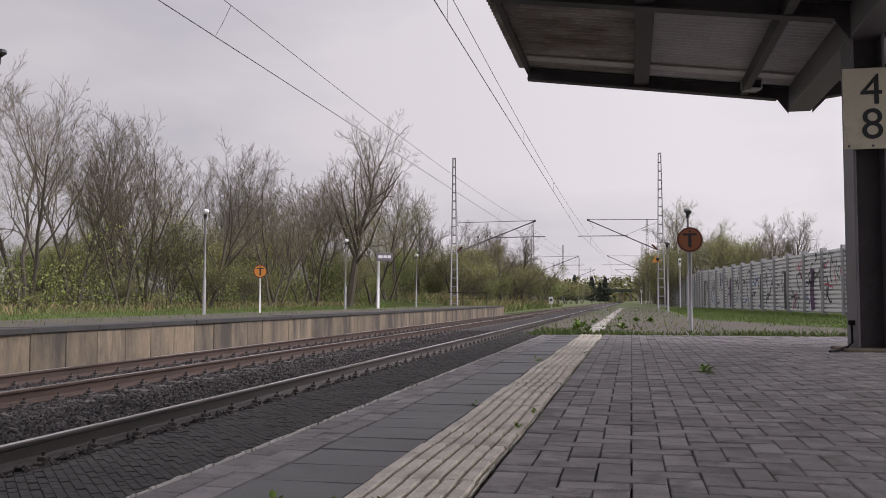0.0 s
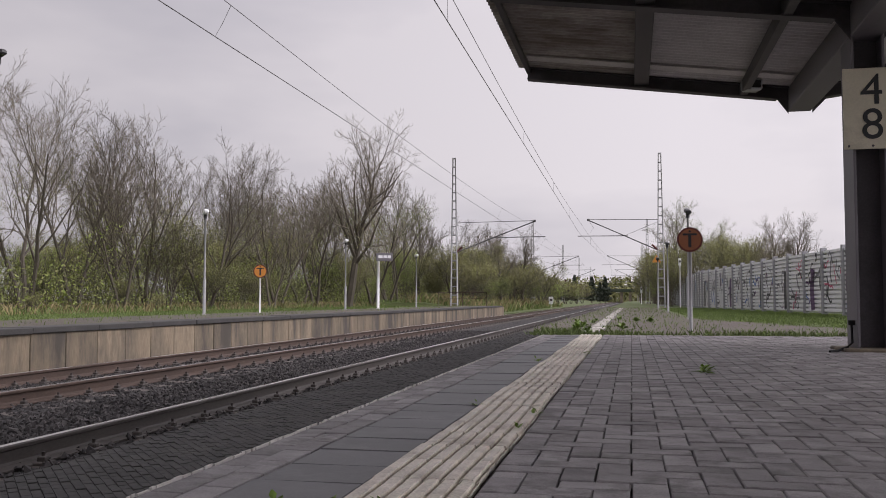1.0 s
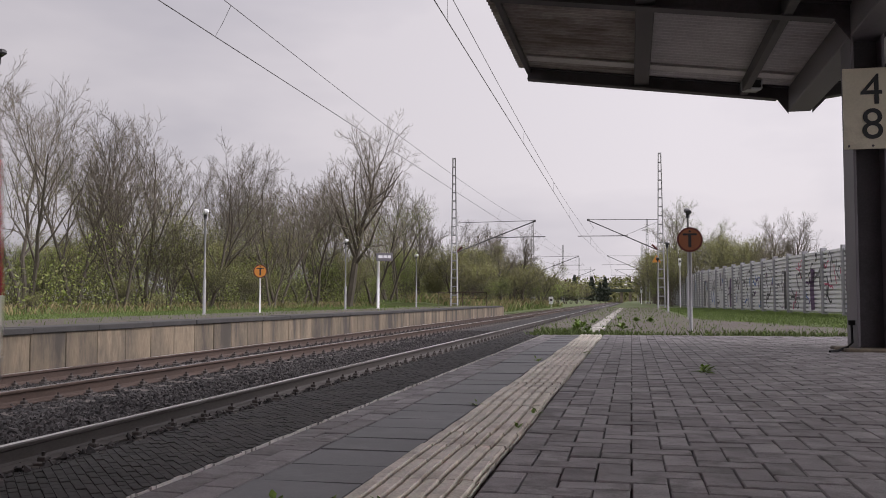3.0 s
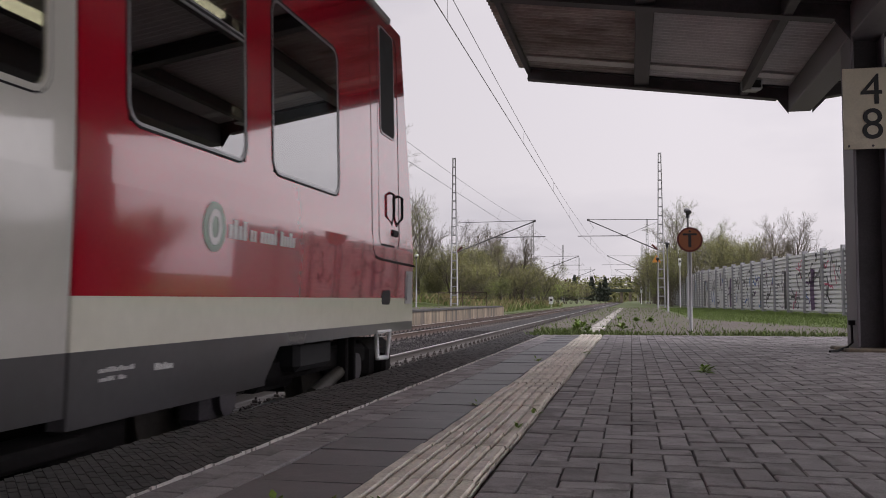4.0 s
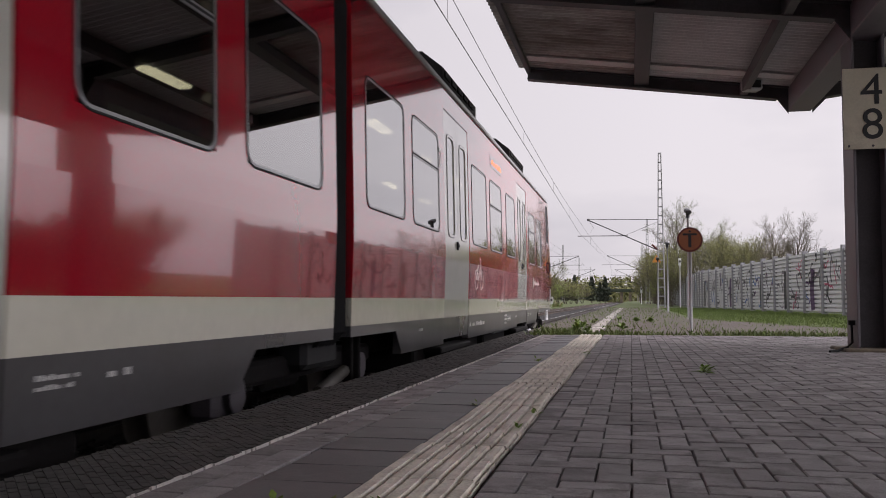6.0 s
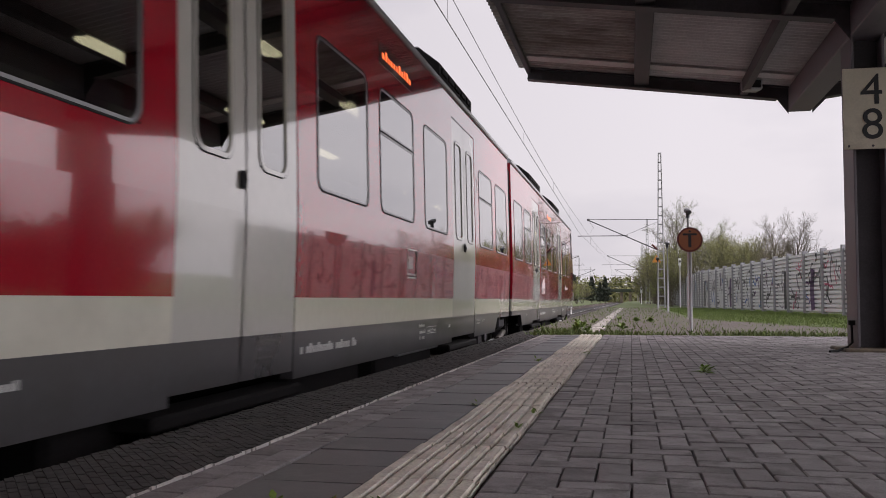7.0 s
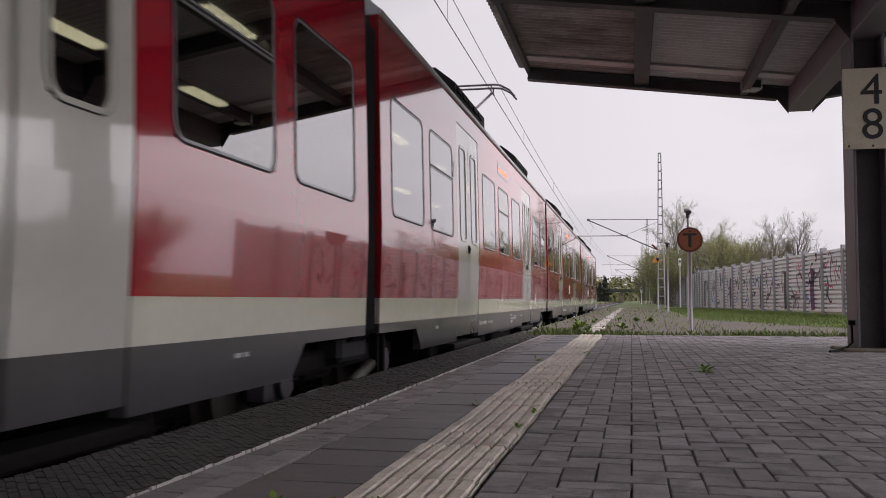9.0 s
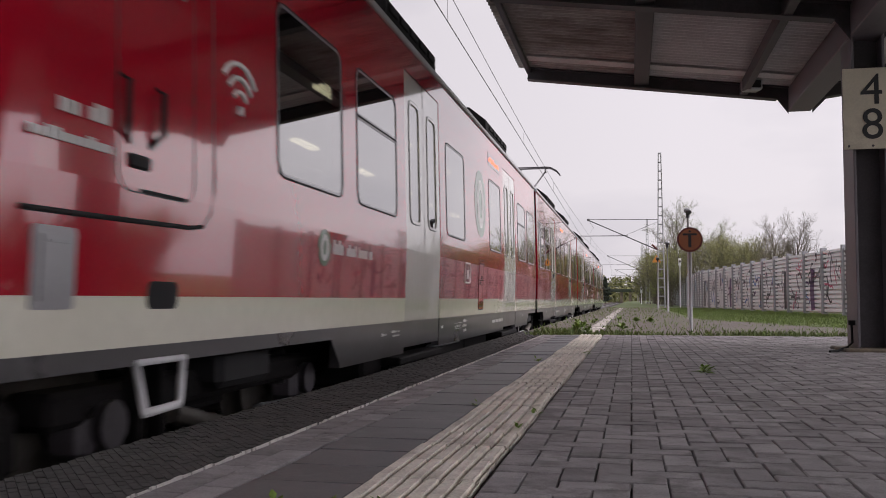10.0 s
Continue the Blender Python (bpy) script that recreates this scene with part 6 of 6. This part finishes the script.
# kilometre plate on the column, with its two numerals
plate_ob = thing("kilometre_plate", "cream enamel plate with black numerals 4 and 8", "sign", pose(2.32, 9.46, 2.37))
part("plate", boxes((-0.265, 0.265, -0.012, 0.0, -0.4, 0.4), bevel=0.004), SIGN_CREAM, plate_ob)
for x in (-0.22, 0.0, 0.22):
    part("bolt", tubes(([(x, -0.018, -0.37), (x, -0.01, -0.37)], 0.012)), STEEL_DARK, plate_ob)
for word, z in (("4", 0.17), ("8", -0.17)):
    text_mesh("numeral", word, 0.43, BLACK_PAINT, pose(0.0, -0.0145, z + 0.0, 90), plate_ob)

# small fittings of the canopy
spk = thing("loudspeaker", "grey box loudspeaker hanging under the canopy", "loudspeaker", pose(1.62, 12.75, 3.4, 0, 0, 20))
part("housing", boxes((-0.12, 0.12, -0.1, 0.1, -0.08, 0.08), bevel=0.025), GALV, spk)
part("grille", boxes((-0.08, 0.08, -0.108, -0.1, -0.05, 0.05)), BLACK_PAINT, spk)
part("bracket", tubes(([(0, 0, 0.08), (0, 0, 0.2), (0.05, -0.5, 0.24)], 0.015)), STEEL_DARK, spk)
cable = thing("cable", "black cable lying beside the column foot", "cable")
part("cord", tubes(([(2.12, 9.62, 0.26), (2.12, 9.6, 0.08), (2.06, 9.55, 0.035), (1.93, 9.35, 0.012), (1.84, 9.25, 0.01)], 0.012)), RUBBER, cable)
part("plug", boxes((2.09, 2.15, 9.59, 9.64, 0.25, 0.3), bevel=0.008), RUBBER, cable)

# railing at the far platform's end
rail_ob = thing("end_railing", "rusty brown railing closing the far platform", "railing", pose(-9.7, 61.5, 0.07))
for x in (0.0, -1.7, -3.4):
    part("post", tubes(([(x, 0, 0), (x, 0, 0.95)], 0.03)), RAIL_RUST, rail_ob)
for z in (0.5, 0.93):
    part("bar", tubes(([(0, 0, z), (-3.4, 0, z)], 0.025)), RAIL_RUST, rail_ob)

# white marker boards and warning sign along the line
for x, y, z, w, h, pole in ((3.55, 70.0, 3.4, 0.2, 0.55, True), (-9.7, 112.0, -0.2, 0.55, 0.9, False), (1.3, 128.0, 2.0, 0.3, 0.9, True)):
    mk = thing("marker_board", "small white trackside marker board on a post", "sign", pose(x, y, ground_height(x, y)))
    part("post", tubes(([(0, 0.03, 0), (0, 0.03, max(z, 0.6) + 0.1)], 0.05)), WHITE_PAINT, mk)
    zz = max(z, 0.9)
    part("board", boxes((-w / 2, w / 2, -0.02, 0.0, zz - h / 2, zz + h / 2), bevel=0.006), WHITE_PAINT, mk)
    part("stripe", boxes((-w * 0.3, w * 0.3, -0.025, -0.02, zz - h * 0.08, zz + h * 0.2)), BLACK_PAINT, mk)
warn = thing("warning_sign", "small orange triangular warning sign on the mast", "sign", pose(1.72, 64.7, 3.35))
bm = bmesh.new()
a = [bm.verts.new((x, 0, z)) for x, z in ((-0.3, -0.25), (0.3, -0.25), (0.0, 0.28))]
b = [bm.verts.new((v.co.x, 0.02, v.co.z)) for v in a]
bm.faces.new(a)
bm.faces.new(b[::-1])
for k in range(3):
    bm.faces.new((a[k], b[k], b[(k + 1) % 3], a[(k + 1) % 3]))
part("triangle", bm, ORANGE, warn)
part("stripe", boxes((-0.03, 0.03, -0.004, 0.0, -0.12, 0.1)), BLACK_PAINT, warn)

# road bridge far down the line
bridge = thing("road_bridge", "distant green steel road bridge over the tracks", "bridge", pose(-6.0, 330.0, -0.3))
part("deck", boxes((-30, 22, -4, 4, 3.6, 4.6), bevel=0.1), LEAF_DARK, bridge, "dark green girder deck")
for x in (-24, -14, -9.5, 2.5, 5.5, 9.0, 14):
    part("pier", boxes((x - 0.5, x + 0.5, -3, 3, -1.2, 3.6)), CONCRETE, bridge)
part("parapet", tubes(([(-30, -3.9, 5.5), (22, -3.9, 5.5)], 0.05)), STEEL_DARK, bridge, "thin dark handrail")
for k in range(18):
    part("parapet_post", boxes((-29.5 + 3 * k, -29.4 + 3 * k, -3.95, -3.85, 4.6, 5.5)), STEEL_DARK, bridge)
# pale shed glimpsed behind the trees
shed = thing("shed", "long pale shed with dark windows behind the trees", "shed", pose(-37.0, 50.0, 0, 0, 0, 36))
part("wall", boxes((-5, 5, 0, 3, 0, 2.7)), FENCE_ALU, shed, "pale metal wall")
bm = bmesh.new()
extrude_profile(bm, [(-5.3, 2.7), (5.3, 2.7), (5.0, 3.2), (-5.0, 3.2)], -0.3, 3.3)
bmesh.ops.recalc_face_normals(bm, faces=bm.faces)
part("roof", bm, POST_GREY, shed, "grey roof")
for k in range(8):
    win = part("window", boxes((-4.7 + 1.2 * k, -3.9 + 1.2 * k, -0.03, 0.01, 1.1, 2.1)), STEEL_GREY, shed)
    part("window_frame", boxes((-4.32 + 1.2 * k, -4.28 + 1.2 * k, -0.05, -0.03, 1.1, 2.1)), WHITE_PAINT, win)
    part("wall_post", boxes((-4.95 + 1.2 * k, -4.85 + 1.2 * k, -0.08, 0.0, 0, 2.7)), WHITE_PAINT, shed)
# far wood that closes the view
far = leaf_mesh("far_wood", [Vector((-160 + 320 * srng.random(), 380 + 60 * srng.random(), 9.5 * srng.random() ** 1.3)) for _ in range(9000)], 3, 0.9, 0.9, LEAF_DRAB, 5)
tagged(new("far_wood", far), "distant hazy woodland closing the view", "woodland", kind="stuff")

# ---- weeds on the paving ----


def weed(x, y, n, size, seed, label="small green weed growing in a joint"):
    r = random.Random(seed)
    ob = thing("weed", label, "weed", pose(x, y, -0.008), group="weeds in the paving")
    bm = bmesh.new()
    for _ in range(n):
        a, tilt, ln = r.random() * math.tau, r.uniform(0.1, 1.1), size * r.uniform(0.5, 1.0)
        d = Vector((math.cos(a) * math.cos(tilt), math.sin(a) * math.cos(tilt), math.sin(tilt)))
        sd = Vector((-math.sin(a), math.cos(a), 0)) * ln * 0.22
        o = Vector((r.uniform(-0.2, 0.2) * size, r.uniform(-0.2, 0.2) * size, r.uniform(0, 0.4) * size))
        p = [o, o + d * ln * 0.5 + sd, o + d * ln - Vector((0, 0, ln * 0.18)), o + d * ln * 0.5 - sd]
        mid = bm.verts.new(o + d * ln * 0.5 - Vector((0, 0, ln * 0.06)))
        vs = [bm.verts.new(q) for q in p]
        for k in range(4):
            bm.faces.new((vs[k], vs[(k + 1) % 4], mid))
    tagged(part("leaf_tuft", bm, WEED, ob), kind="stuff")


weed(-0.73, 2.17, 10, 0.036, 1, "leafy green weed beside the ribbed strip")
weed(-0.86, 2.12, 10, 0.042, 2, "leafy green weed in a slab joint")
weed(-0.62, 2.2, 6, 0.032, 3)
weed(0.48, 6.5, 22, 0.11, 4, "tall green weed in the paving")
weed(-0.42, 4.0, 6, 0.05, 5)
weed(-0.44, 3.55, 5, 0.05, 6)
weed(-0.72, 4.3, 6, 0.05, 7)
weed(-0.75, 7.4, 8, 0.07, 8)
weed(-0.42, 8.6, 8, 0.07, 9)
for i in range(16):
    weed(-1.3 + 0.5 * i + srng.uniform(-0.2, 0.2), PAVED_END + srng.uniform(-0.1, 0.3), 14, srng.uniform(0.05, 0.1), 20 + i)
for i in range(7):
    weed(-0.9 + srng.uniform(-0.3, 0.9), PAVED_END + 0.4 + i * 1.6, 22, srng.uniform(0.08, 0.16), 50 + i)
weed(0.4, 21.0, 60, 0.14, 70, "broad clump of green weeds in the gravel")
weed(0.1, 21.4, 60, 0.13, 71, "broad clump of green weeds in the gravel")
weed(-0.9, 15.2, 50, 0.16, 72, "broad clump of green weeds at the edge strip")

# ---- graffiti on the noise barrier ----
PAINTS = [material("spray_black", (0.03, 0.03, 0.035), 0.5, var=0.2), material("spray_purple", (0.075, 0.03, 0.1), 0.5, var=0.2), material("spray_pink", (0.5, 0.11, 0.19), 0.5, var=0.2),
          material("spray_blue", (0.08, 0.16, 0.4), 0.5, var=0.2), material("spray_grey", (0.16, 0.16, 0.18), 0.5, var=0.2)]
grng = random.Random(5)
panels = [o for o in noise_wall.children if o.name.startswith("panel") and o.location.y > 30 and o.location.y < 78]


def stroke(panel, pts, width, mat):
    """A sprayed line that follows the boards."""
    bm = bmesh.new()
    prev = None
    dense = []
    for (ua, za), (ub, zb) in zip(pts, pts[1:]):
        for k in range(6):
            dense.append((ua + (ub - ua) * k / 6, za + (zb - za) * k / 6))
    dense.append(pts[-1])
    for i, (u, z) in enumerate(dense):
        a, b = dense[max(i - 1, 0)], dense[min(i + 1, len(dense) - 1)]
        d = Vector((b[0] - a[0], b[1] - a[1], 0)).normalized()
        q = [bm.verts.new((min(max(u + s * -d.y * width / 2, 0.09), 2.3), 0.056, min(max(z + s * d.x * width / 2, 0.05), 2.33))) for s in (-1, 1)]
        if prev:
            bm.faces.new((prev[0], q[0], q[1], prev[1]))
        prev = q
    part("spray_stroke", bm, mat, panel)


for i, p in enumerate(panels):
    far_k = p.location.y
    for _ in range(grng.randint(8, 12)):
        u, z = grng.uniform(0.2, 2.1), grng.uniform(0.3, 2.0)
        pts = [(u, z)]
        a = grng.random() * math.tau
        for _ in range(grng.randint(3, 6)):
            a += grng.uniform(-1.3, 1.3)
            u, z = min(max(u + 0.17 * math.cos(a), 0.15), 2.25), min(max(z + 0.2 * math.sin(a), 0.15), 2.25)
            pts.append((u, z))
        near_end = far_k < 42
        mat = grng.choice([PAINTS[2], PAINTS[0], PAINTS[4], PAINTS[2]] if near_end and i % 2 else [PAINTS[0], PAINTS[4], PAINTS[1], PAINTS[0], PAINTS[3]])
        stroke(p, pts, grng.uniform(0.04, 0.13), mat)
    if i in (2, 4, 6, 9, 12):
        u = grng.uniform(0.3, 1.6)
        stroke(p, [(u, 0.1), (u + 0.1, 0.9), (u - 0.05, 1.7)], 0.45, PAINTS[1] if i in (2, 9) else PAINTS[0])
make_platform()


def motions():
    """The train pulls away along the near track; wheels roll on the rails."""
    ticks = [i / 10 for i in range(101)]
    for car, back, turned in CARS:
        walk(car, [(t, pose(NEAR, train_start(t) - back, RAIL, 0, 0, 180 if turned else 0)) for t in ticks])
    last_axles = {ob for ob, _ in WHEELS if ob.parent == last}
    fine = [i / 30 for i in range(301)]
    for ob, y in WHEELS:
        s = 1 if ob in last_axles else -1
        walk(ob, [(t, pose(0, y, 0.43, s * math.degrees(train_start(t) - train_start(0)) / 0.43)) for t in fine])


motions()
